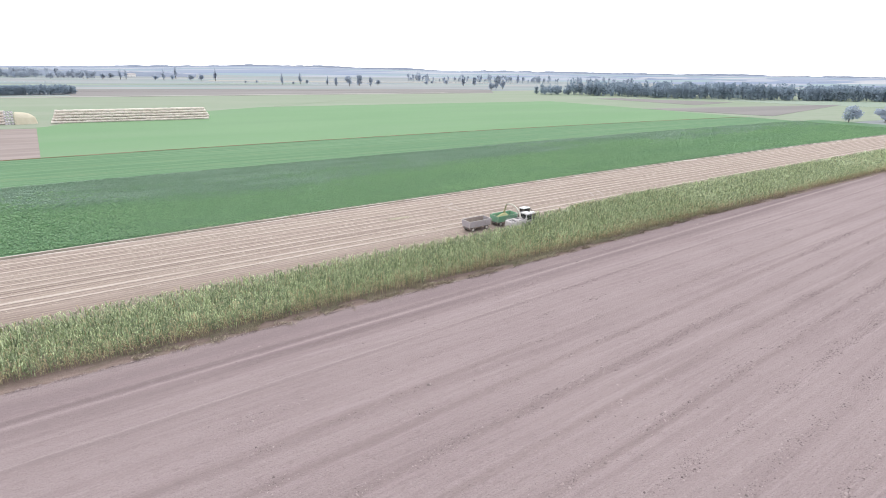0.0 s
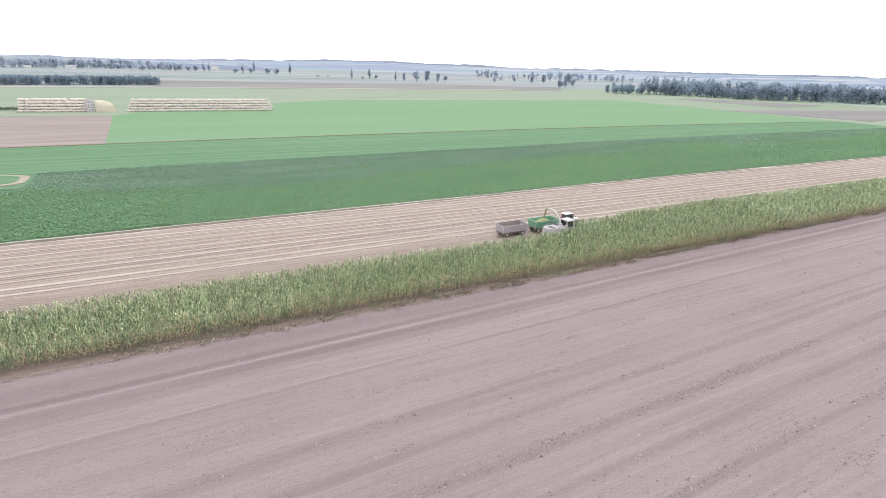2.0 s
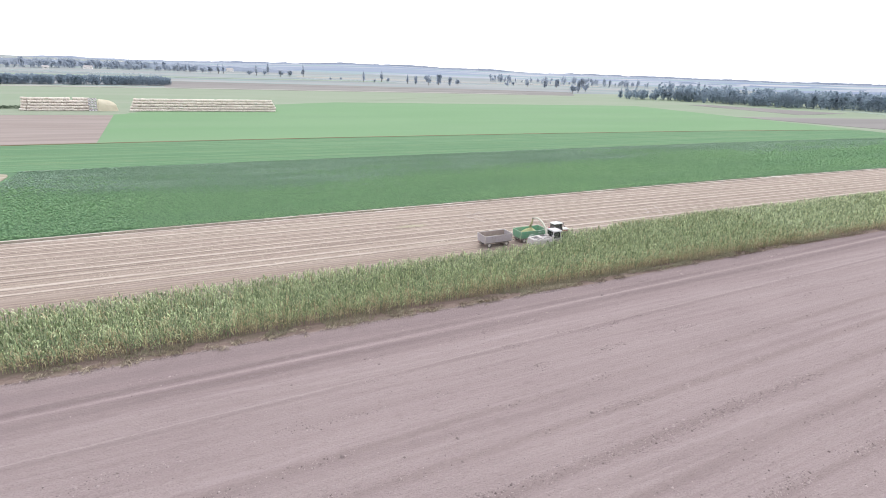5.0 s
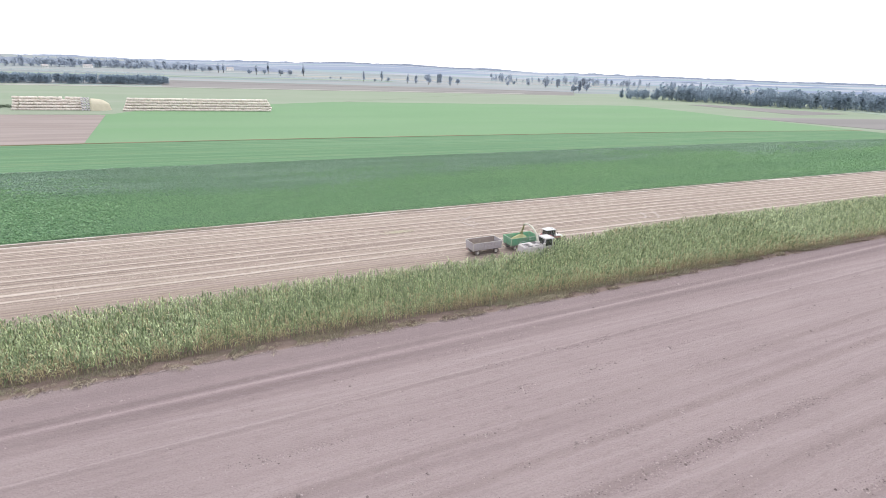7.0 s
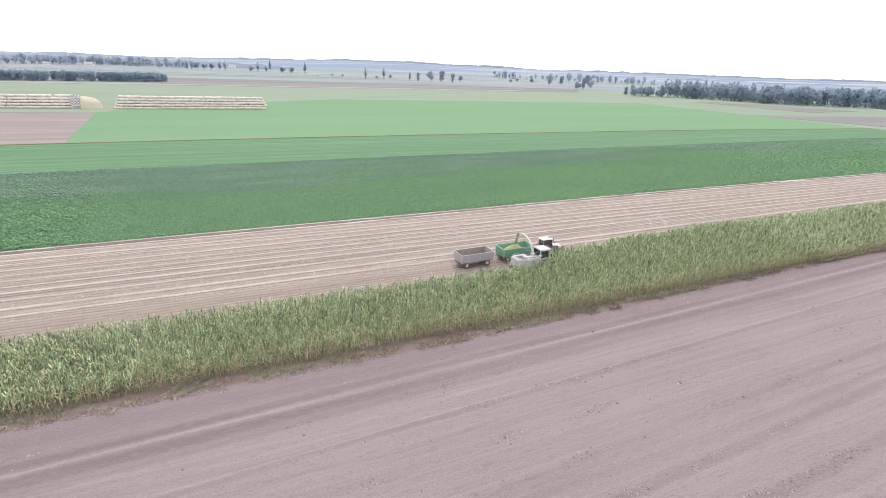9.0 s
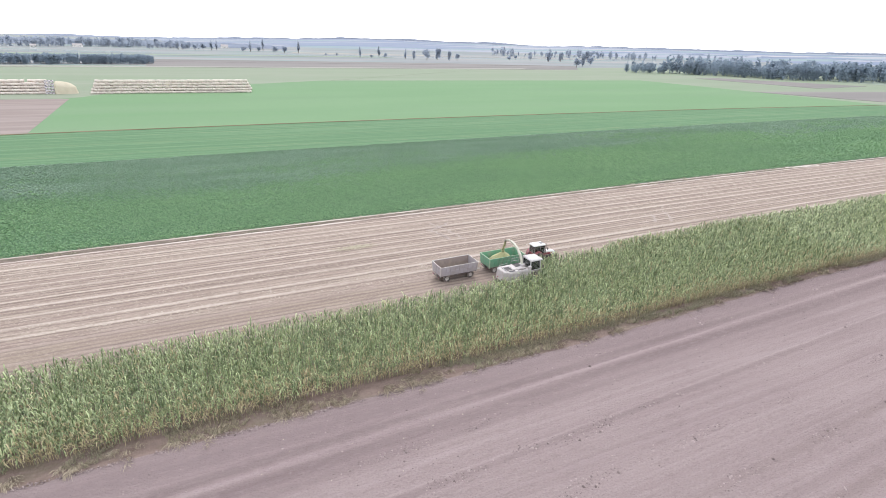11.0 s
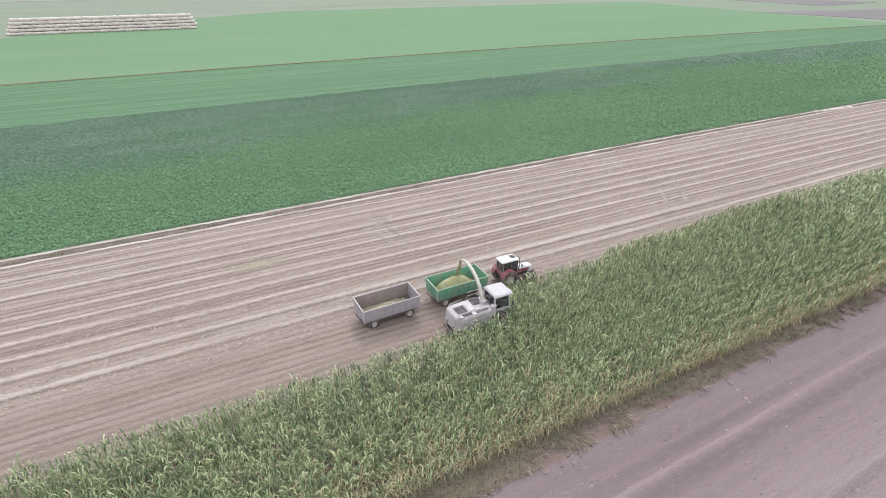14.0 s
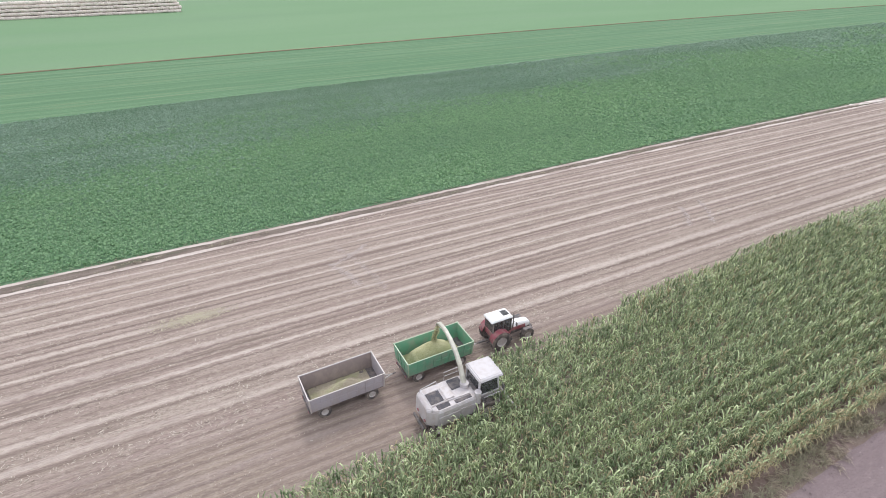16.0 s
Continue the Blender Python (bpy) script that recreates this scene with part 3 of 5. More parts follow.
n = 5600
u = np.concatenate([rng.uniform(0, 125, n), rng.uniform(125, 420, 1100)])
low = 55.75 + 0.03 * np.clip(u - 60, 0, 40)
v = low + 0.25 + (57.75 - 55.9) * rng.random(len(u)) ** 0.9
clump = np.array([noise.noise(Vector((a * 0.3, b * 0.7, 5))) + 0.5 * noise.noise(Vector((a * 0.08, 2, 5))) for a, b in zip(u, v)]) > np.where(u < 50, 0.22, -0.12) - 0.3 * (v - low - 0.8)
u, v = u[clump], v[clump]
strewn("margin_weeds", [tuft(100 + i, 8) for i in range(6)], u, v, 0.0, np.where(u < 50, 0.6, 1.0) * rng.uniform(0.7, 1.5, len(u)), [WEED], "low dry weeds and grass along the maize edge", "weeds", rng.uniform(0.5, 1.15, len(u)))


def lodged(seed, blades=9):
    """A bunch of long dry grass blown over to one side."""
    r = random.Random(seed)
    return merged([blade((r.uniform(-0.15, 0.15), r.uniform(-0.2, 0.2), 0), r.gauss(0, 0.35), r.uniform(0.5, 0.95), r.uniform(0.1, 0.32), r.uniform(0.02, 0.2), r.uniform(0.03, 0.055), 0, 2) for _ in range(blades)])


n = 1500
u = rng.uniform(0, 150, n)
v = 56.5 + 0.03 * np.clip(u - 60, 0, 40) + rng.normal(0, 0.42, n)
clump = np.array([noise.noise(Vector((a * 0.45, b * 0.6, 8))) + 0.6 * noise.noise(Vector((a * 0.12, 2, 9))) for a, b in zip(u, v)]) > 0.02
u, v = u[clump], v[clump]
strewn("lodged_grass", [lodged(300 + i) for i in range(6)], u, v, 0.03, rng.uniform(0.6, 1.15, len(u)), [LODGED], "bunches of pale dry grass lying over the margin", "grass", swing=(-1.9, -0.4))
n = 3000
u = rng.uniform(0, 190, n)
v = PATH_LINE(u) + rng.choice([0.75, 1.05, 2.35], n) + rng.normal(0, 0.14, n) - SHEAR * u
clump = np.array([noise.noise(Vector((a * 0.2, b * 0.9, 6))) for a, b in zip(u, v)]) > -0.1
u, v = u[clump], v[clump]
strewn("path_weeds", [tuft(200 + i, 5) for i in range(4)], u, v, 0.06, rng.uniform(0.35, 0.9, len(u)), [WEED], "tufts of dark grass along the rutted strip", "weeds", rng.uniform(0.25, 0.7, len(u)))

# stumps stand in their drill rows behind the harvester
stump = merged([stalk(0.1, 0.018, 0.016, 0), (np.array([(-0.03, 0, 0), (0.03, 0, 0), (0.07, 0.03, 0.1), (0.02, 0.05, 0.1)]), np.array([(0, 1, 2, 3)]), np.zeros(1, int))])
us, vs_ = [], []
for v0 in np.arange(68.4, 101.4, 0.75):
    a = np.arange(-14, 190, 0.34)
    a = a + rng.uniform(-0.1, 0.1, len(a))
    if v0 < 72:
        a = a[a < HEADER_FRONT - 0.4]
    us.append(a)
    vs_.append(v0 + rng.normal(0, 0.04, len(a)))
u, v = np.concatenate(us), np.concatenate(vs_)
keep = (shear(u, v) < PATH_LINE(u) - 0.1) & (rng.random(len(u)) > 0.45) & (np.array([noise.noise(Vector((a * 0.12, b * 0.8, 3))) for a, b in zip(u, v)]) > 0.0)
u, v = u[keep], v[keep]
strewn("stubble_stumps", [stump], u, v, 0.0, rng.uniform(0.6, 1.0, len(u)), [STRAW], "short cut maize stumps in drill rows", "stubble")

# broken leaves and stalks lie about, thickest beside the wheel tracks
shred = [(np.array([(-0.2, -0.025, 0.015), (0.2, -0.02, 0.03), (0.22, 0.03, 0.05), (-0.18, 0.03, 0.02)]), np.array([(0, 1, 2, 3)]), np.zeros(1, int)),
         (np.array([(-0.12, -0.04, 0.02), (0.15, -0.03, 0.01), (0.12, 0.04, 0.06), (-0.1, 0.03, 0.03)]), np.array([(0, 1, 2, 3)]), np.zeros(1, int))]
u, v = rng.uniform(2, 190, 120000), rng.uniform(68.2, 101.3, 120000)
keep = (np.array([noise.noise(Vector((a * 0.05, b * 1.1, 9))) + 0.6 * noise.noise(Vector((a * 0.4, b * 0.8, 5))) for a, b in zip(u, v)]) > 0.05) & ((v > 72) | (u < HEADER_FRONT - 0.4)) & (shear(u, v) < PATH_LINE(u) - 0.1)
u, v = u[keep], v[keep]
strewn("maize_litter", shred, u, v, 0.005, rng.uniform(0.2, 0.6, len(u)) * np.where(v < 81, 1.25, 1.0), [STRAW], "scattered pale broken maize leaves and stalks", "crop litter")

k = 1500
su, sv = rng.normal(49.0, 1.5, k), rng.normal(89.9, 0.4, k) - SHEAR * 49.0
strewn("spilled_chop", [(np.array([(-0.07, -0.05, 0.01), (0.07, -0.05, 0.02), (0.06, 0.06, 0.05), (-0.06, 0.05, 0.03)]), np.array([(0, 1, 2, 3)]), np.zeros(1, int))], su, sv, 0.012, rng.uniform(0.3, 0.8, k), [SPILL], "thin pale patch of spilled chopped maize", "spilled crop")

# clods, in loose runs along the tillage
lump = (np.array([(-.5, -.5, 0), (.5, -.4, 0), (.45, .5, 0), (-.4, .45, 0), (-.3, -.25, .5), (.28, -.3, .42), (.3, .25, .55), (-.2, .3, .4)]),
        np.array([(0, 1, 5, 4), (1, 2, 6, 5), (2, 3, 7, 6), (3, 0, 4, 7), (4, 5, 6, 7)]), np.zeros(5, int))
u, v = 4 + 116 * rng.random(260000) ** 0.85, 6 + 49.6 * rng.random(260000) ** 1.15
runs = np.array([math.cos(math.tau * (b - 33.5 - 0.03 * (a - 58) + 0.35 * noise.noise(Vector((a * 0.05, b * 0.2, 2)))) / 4.05) + 0.8 * noise.noise(Vector((a * 0.03, b * 0.3, 4))) + 0.9 * noise.noise(Vector((a * 0.22, b * 0.7, 6))) for a, b in zip(u, v)])
keep = runs + 0.4 * rng.random(len(u)) ** 3 > 0.98 + 0.02 * np.clip(v - 27, 0, 40)
keep |= rng.random(len(u)) < 0.02 + 0.04 * np.clip((28 - v) / 8, 0, 1) * np.clip((u - 15) / 20, 0, 1)
u, v = u[keep], v[keep]
strewn("soil_clods", [lump], u, v, -0.01, rng.gamma(1.4, 0.026, len(u)) + 0.035, [CLOD], "loose brown soil clods lying in runs", "soil clods")

# a low ragged rim of clods where the tillage stops at the weedy margin
k = 5200
u = np.concatenate([rng.uniform(-10, 58, 4200), rng.uniform(58, 150, 1000)])
v = 55.72 + 0.03 * np.clip(u - 60, 0, 40) + rng.normal(0, 1, k) * np.where(u < 58, 0.12, 0.28)
clump = np.array([noise.noise(Vector((a * 0.5, 3, 5))) + 0.6 * noise.noise(Vector((a * 2.1, 3, 7))) for a in u]) > -0.25
u, v = u[clump], v[clump]
strewn("rim_clods", [lump], u, v, 0.03, rng.gamma(1.6, 0.02, len(u)) + 0.025, [CLOD], "ragged rim of soil clods along the margin", "soil clods")

# pale straw pressed flat where a trailer turned across the stubble
us, vs_ = [], []
for x0, y0, x1, y1 in ((62.8, 96.2, 64.8, 87.2), (61.2, 93.4, 62.8, 88.6), (61.6, 93.0, 65.6, 95.6), (99.2, 84.4, 101.8, 88.4), (102.2, 83.8, 105.2, 88.8)):
    t = rng.random(420)
    us.append(x0 + (x1 - x0) * t + 0.4 * np.sin(t * 3) + rng.normal(0, 0.2, 420))
    vs_.append(y0 + (y1 - y0) * t + rng.normal(0, 0.12, 420) - SHEAR * us[-1])
u, v = np.concatenate(us), np.concatenate(vs_)
strewn("pressed_straw", shred, u, v, 0.004, rng.uniform(0.25, 0.7, len(u)), [PRESSED], "faint pale wheel marks of pressed straw across the stubble", "crop litter")

# a few pale stones on the bare soil
k = 70
u, v = rng.uniform(30, 120, k), 55.3 - np.abs(rng.normal(0, 5, k)) + 0.02 * np.clip(rng.uniform(30, 120, k) - 60, 0, 40)
strewn("pale_stones", [lump], u, v, 0.01, rng.uniform(0.04, 0.09, k), [STRAW], "small pale stones and straw bits on bare soil", "stones")

# the strip beside the beet: a pale rut, dark weeds, a second pale rut
DARK_VERGE = land("dark_verge", (0.15, 0.125, 0.105), [((0.3, 1, 1), 1.2, 0.4, 0.65, (0.225, 0.185, 0.16), 0.8), ((0.4, 1, 1), 0.8, 0.52, 0.68, (0.09, 0.105, 0.065), 0.7)], bump=((1, 1, 1), 3.0, 0.8, 0.1))
wander = lambda x, k: 0.12 * noise.noise(Vector((x * 0.4, k, 0))) + 0.14 * noise.noise(Vector((x * 1.3, k, 2)))
ease = lambda x, x0, x1: min(1.0, max(0.0, (x - x0) / (x1 - x0)))
ribbon("weedy_strip", -140, 430, lambda x: PATH_LINE(x) + 0.2, lambda x: PATH_LINE(x) + 2.5 + wander(x, 2.45), 0.056, DARK_VERGE, "dark weedy strip beside the beet", 1400)
ribbon("rut", -140, 430, lambda x: PATH_LINE(x) + wander(x, 0.0), lambda x: PATH_LINE(x) + 0.42 + 0.15 * ease(x, 30, 60) + wander(x, 0.4), 0.066, PALE_EARTH, "pale trodden rut beside the stubble", 1400)
ribbon("rut", -140, 430, lambda x: PATH_LINE(x) + 1.75 - 0.25 * ease(x, 35, 70) + wander(x, 1.75), lambda x: PATH_LINE(x) + 2.26 - 0.25 * ease(x, 35, 70) + wander(x, 2.1), 0.07, PALE_EARTH, "pale trodden rut beside the beet", 1400)

sheet("sand_patch", [(-22.5, 157.4), (-17.5, 157.7), (-17.5, 158.2), (-22.5, 158.0)], 0.2 - lift, PALE_EARTH, "pale strip of bare earth at the beet edge")
sheet("sand_patch", [(165, 106.3), (177, 106.1), (177.5, 106.8), (165.5, 107.4)], 0.12 - lift, SAND, "pale strip of dumped sand beside the path")

# ---- simple solid forms ----
def part(name, bm, material, parent, label=""):
    me = bpy.data.meshes.new(name)
    bm.to_mesh(me)
    bm.free()
    me.materials.append(material)
    ob = new(name, me)
    ob.parent = parent
    return tagged(ob, label)


def root(name, label, category, m, group=""):
    ob = new(name)
    ob.empty_display_size = 0.3
    ob.matrix_basis = m
    return tagged(ob, label, category, group)


def box(x0, x1, y0, y1, z0, z1, bevel=0.02, bm=None):
    bm = bm or bmesh.new()
    made = bmesh.ops.create_cube(bm, size=1.0, matrix=Matrix.Translation(((x0 + x1) / 2, (y0 + y1) / 2, (z0 + z1) / 2)) @ Matrix.Diagonal((x1 - x0, y1 - y0, z1 - z0, 1)))
    if bevel:
        edges = {e for vt in made["verts"] for e in vt.link_edges}
        bmesh.ops.bevel(bm, geom=list(edges), offset=bevel, segments=2, affect="EDGES", profile=0.5)
    return bm


def tube(points, radius, sides=8, bm=None, radii=None):
    """A round bar along a line of points."""
    bm = bm or bmesh.new()
    pts = [Vector(p) for p in points]
    rings = []
    for i, p in enumerate(pts):
        d = (pts[min(i + 1, len(pts) - 1)] - pts[max(i - 1, 0)]).normalized()
        a = d.orthogonal().normalized() if abs(d.z) > 0.95 else d.cross(Vector((0, 0, 1))).normalized()
        b = d.cross(a)
        r = radii[i] if radii else radius
        rings.append([bm.verts.new(p + r * (math.cos(k * math.tau / sides) * a + math.sin(k * math.tau / sides) * b)) for k in range(sides)])
    for r0, r1 in zip(rings, rings[1:]):
        for k in range(sides):
            bm.faces.new((r0[k], r0[(k + 1) % sides], r1[(k + 1) % sides], r1[k]))
    bm.faces.new(rings[0][::-1])
    bm.faces.new(rings[-1])
    bmesh.ops.recalc_face_normals(bm, faces=bm.faces)
    return bm


def loft(sections, bevel=0.04):
    """A body through closed rings of the same number of points."""
    bm = bmesh.new()
    rings = [[bm.verts.new(p) for p in s] for s in sections]
    k = len(rings[0])
    for r0, r1 in zip(rings, rings[1:]):
        for i in range(k):
            bm.faces.new((r0[i], r0[(i + 1) % k], r1[(i + 1) % k], r1[i]))
    bm.faces.new(rings[0][::-1])
    bm.faces.new(rings[-1])
    bmesh.ops.recalc_face_normals(bm, faces=bm.faces)
    if bevel:
        bmesh.ops.bevel(bm, geom=[e for e in bm.edges if e.calc_face_angle(0) > 0.35], offset=bevel, segments=2, affect="EDGES")
    return bm


def spun(profile, at, sides=24, capped=True):
    """A ring of (radius, y) turned about an axle along y."""
    bm = bmesh.new()
    rings = [[bm.verts.new((at[0] + r * math.cos(k * math.tau / sides), at[1] + y, at[2] + r * math.sin(k * math.tau / sides))) for r, y in profile] for k in range(sides)]
    n = len(profile)
    for k in range(sides):
        a, b = rings[k], rings[(k + 1) % sides]
        for i in range(n - 1):
            bm.faces.new((a[i], a[i + 1], b[i + 1], b[i]))
    for side in (0, n - 1):
        if capped and profile[side][0] > 0.01:
            bm.faces.new([r[side] for r in rings])
    bmesh.ops.recalc_face_normals(bm, faces=bm.faces)
    return bm


def paint(name, colour, rough=0.45, metal=0.0, dirt=(0.36, 0.30, 0.26), dirt_amount=0.45, scale=3.0):
    m, nodes, links, bsdf = tree_of(name)
    tc = nodes.new("ShaderNodeTexCoord")
    n1 = noise_of(nodes, links, tc.outputs["Object"], (1, 1, 0.6), scale, lo=0.42, hi=0.68)
    n2 = noise_of(nodes, links, tc.outputs["Object"], (1, 1, 1), scale * 9, lo=0.4, hi=0.75)
    col = mixed(nodes, links, n1, colour, dirt, dirt_amount)
    col = mixed(nodes, links, n2, col, tuple(c * 0.7 for c in dirt), dirt_amount * 0.4)
    links.new(col, bsdf.inputs["Base Color"])
    bsdf.inputs["Roughness"].default_value, bsdf.inputs["Metallic"].default_value = rough, metal
    return m


CREAM = paint("dusty_cream_paint", (0.49, 0.465, 0.475), dirt_amount=0.5)
DUSTY_WHITE = paint("dusty_white_paint", (0.50, 0.485, 0.505), dirt_amount=0.35)
WHITE = paint("white_paint", (0.80, 0.80, 0.80), dirt_amount=0.12)
GREEN_PAINT = paint("green_trailer_paint", (0.14, 0.37, 0.235), dirt_amount=0.45)
GREEN_RIM = paint("pale_green_rim", (0.36, 0.50, 0.34), dirt_amount=0.5)
GREY_PAINT = paint("grey_trailer_paint", (0.40, 0.375, 0.41), dirt_amount=0.4)
PALE_RIM = paint("bare_pale_rim", (0.55, 0.52, 0.50), dirt_amount=0.4)
RED_PAINT = paint("red_tractor_paint", (0.31, 0.07, 0.095), dirt_amount=0.6)
CHASSIS = paint("dusty_dark_steel", (0.10, 0.095, 0.10), 0.7, dirt_amount=0.6)
RUBBER = paint("dusty_rubber", (0.065, 0.06, 0.062), 0.9, dirt_amount=0.75)
HUB = paint("pale_wheel_rim", (0.50, 0.47, 0.46), dirt_amount=0.5)
GRILLE = paint("dark_screen", (0.06, 0.06, 0.07), 0.8, dirt_amount=0.3)
RUSTY = paint("reddish_worn_steel", (0.22, 0.14, 0.12), 0.7, dirt_amount=0.5)
LINING = paint("rusty_lining", (0.26, 0.215, 0.20), 0.85, dirt_amount=0.6)
SPOUT_PAINT = paint("yellowish_spout_paint", (0.53, 0.53, 0.45), dirt_amount=0.45)
glass_m, gn, gl, gb = tree_of("tinted_cab_glass")
gb.inputs["Base Color"].default_value = (0.30, 0.31, 0.32, 1)
gb.inputs["Roughness"].default_value = 0.08
gb.inputs["Transmission Weight"].default_value = 0.85
CHOP = land("chopped_maize", (0.39, 0.385, 0.21), [
    ((1, 1, 1), 9.0, 0.35, 0.65, (0.50, 0.475, 0.31), 0.8),
    ((1, 1, 1), 1.1, 0.4, 0.65, (0.31, 0.32, 0.155), 0.6)], bump=((1, 1, 1), 14.0, 0.9, 0.05))

DUSTY_CHOP = land("dusty_chopped_maize", (0.34, 0.30, 0.225), [
    ((1, 1, 1), 8.0, 0.35, 0.65, (0.42, 0.38, 0.29), 0.8),
    ((1, 1, 1), 0.9, 0.48, 0.66, (0.38, 0.39, 0.22), 0.8)], bump=((1, 1, 1), 14.0, 0.9, 0.05))


def wheel(parent, x, y, radius, width, rim_ratio=0.55, lugs=0, hub=HUB, outward=-1):
    """A tyre with its rim; lugs stand on the tread of driven wheels."""
    w = width / 2
    tyre = part("wheel", spun([(radius * rim_ratio, -w * 0.8), (radius * 0.86, -w), (radius * 0.97, -w * 0.8), (radius, -w * 0.3), (radius, w * 0.3), (radius * 0.97, w * 0.8), (radius * 0.86, w), (radius * rim_ratio, w * 0.8)], (x, y, radius), 24, False), RUBBER, parent, "dusty black rubber tyre")
    part("rim", spun([(0.02, outward * w * 0.5), (radius * 0.2, outward * w * 0.55), (radius * 0.22, outward * w * 0.3), (radius * rim_ratio * 0.85, outward * w * 0.35), (radius * (rim_ratio + 0.01), outward * w * 0.86), (radius * (rim_ratio + 0.01), outward * -w * 0.6)], (x, y, radius), 20, False), hub, tyre, "pale dusty wheel rim")
    if lugs:
        bm = bmesh.new()
        for k in range(lugs):
            a = k * math.tau / lugs
            for s in (-1, 1):
                m = Matrix.Translation((x, y, radius)) @ Matrix.Rotation(-a - s * 0.1, 4, "Y") @ Matrix.Translation((radius * 0.995, s * w * 0.45, 0)) @ Matrix.Rotation(s * 0.6, 4, "X") @ Matrix.Diagonal((0.07, w * 0.95, 0.06, 1))
                bmesh.ops.create_cube(bm, size=1.0, matrix=m)
        part("lugs", bm, RUBBER, tyre)
    return tyre


# ---- trailers ----
def trailer(name, label, m, length, paint_m, rim_m, axles, group, lining=None):
    t = root(name, label, "trailer", m, group)
    L, W, z0, z1 = length / 2, 1.16, 0.86, 2.05
    part("floor", box(-L, L, -W, W, z0 - 0.08, z0, 0.01), CHASSIS, t)
    for s in (-1, 1):
        b = part("side_board", box(-L, L, s * W - 0.03, s * W + 0.03, z0, z1, 0.012), paint_m, t)
        for k in range(9):
            x = -L + 0.12 + (length - 0.24) * k / 8
            part("stiffener", box(x - 0.035, x + 0.035, s * W + s * 0.03 - 0.025, s * W + s * 0.03 + 0.025, z0 + 0.02, z1 - 0.06, 0.008), paint_m, b)
        part("rail", box(-L - 0.02, L + 0.02, s * W - 0.035, s * W + 0.035, z1, z1 + 0.04, 0.012), rim_m, b, "pale worn top rail")
        if lining:
            part("lining", box(-L + 0.04, L - 0.04, s * (W - 0.036) - 0.004, s * (W - 0.036) + 0.004, z0 + 0.01, z1 - 0.03, 0), lining, b, "rusty brown inner face")
        part("middle_rail", box(-L, L, s * (W + 0.03) - 0.02, s * (W + 0.03) + 0.02, z0 + 0.56, z0 + 0.62, 0.008), paint_m, b)
        part("chassis_beam", box(-L + 0.2, L - 0.1, s * 0.45 - 0.05, s * 0.45 + 0.05, z0 - 0.26, z0 - 0.08, 0.01), CHASSIS, t)
    for s in (-1, 1):
        b = part("end_board", box(s * L - 0.03, s * L + 0.03, -W + 0.03, W - 0.03, z0, z1 - (0.0 if s > 0 else 0.02), 0.012), paint_m, t)
        part("rail", box(s * L - 0.038, s * L + 0.038, -W, W, z1 - 0.01, z1 + 0.04, 0.012), rim_m, b, "pale worn top rail")
        for y in (-0.55, 0.0, 0.55):
            part("stiffener", box(s * L + s * 0.03 - 0.025, s * L + s * 0.03 + 0.025, y - 0.035, y + 0.035, z0, z1 - 0.08, 0.008), paint_m, b)
    for s in (-1, 1):
        for e in (-1, 1):
            part("corner_post", box(s * L - 0.045, s * L + 0.045, e * W - 0.045, e * W + 0.045, z0 - 0.08, z1 + 0.06, 0.015), rim_m, t)
    for x in axles:
        part("axle", tube([(x, -0.95, 0.46), (x, 0.95, 0.46)], 0.055), CHASSIS, t)
        part("spring_block", box(x - 0.3, x + 0.3, -0.52, 0.52, 0.5, z0 - 0.25, 0.02), CHASSIS, t)
        for s in (-1, 1):
            wheel(t, x, s * 0.95, 0.46, 0.3, 0.52, outward=s)
    a = part("drawbar", tube([(axles[-1] + 0.2, -0.4, 0.5), (L + 1.05, 0, 0.55)], 0.05), HUB, t, "pale dusty drawbar")
    tube_b = tube([(axles[-1] + 0.2, 0.4, 0.5), (L + 1.05, 0, 0.55)], 0.045)
    part("drawbar_arm", tube_b, HUB, a)
    part("hitch_eye", tube([(L + 1.0, 0, 0.55), (L + 1.3, 0, 0.55)], 0.05), CHASSIS, a)
    part("rear_bumper", box(-L - 0.06, -L + 0.02, -0.9, 0.9, 0.55, 0.68, 0.01), CHASSIS, t)
    for s in (-1, 1):
        part("tail_lamp", box(-L - 0.09, -L - 0.05, s * 0.75 - 0.1, s * 0.75 + 0.1, 0.57, 0.66, 0.01), RED_PAINT, t, "red tail lamp")
    # the boards lean outward, and years of loads have bowed them
    for ob in t.children_recursive:
        for vt in ob.data.vertices:
            k = (vt.co.z - z0) / (z1 - z0)
            if k > -0.08:
                k = max(0.0, k)
                x, y = vt.co.x / L, vt.co.y / W
                vt.co.y = W * (y * (0.92 + 0.12 * k) + 0.05 * k * math.copysign(max(0.0, 1 - x * x), y) * min(1.0, abs(y) ** 4))
                vt.co.x = L * (x * (0.985 + 0.025 * k) + 0.018 * k * math.copysign(max(0.0, 1 - y * y), x) * min(1.0, abs(x) ** 12))
                vt.co.z += 0.035 * k * (math.sin(3.1 * x + length) * 0.6 + math.sin(2.3 * y))
    return t


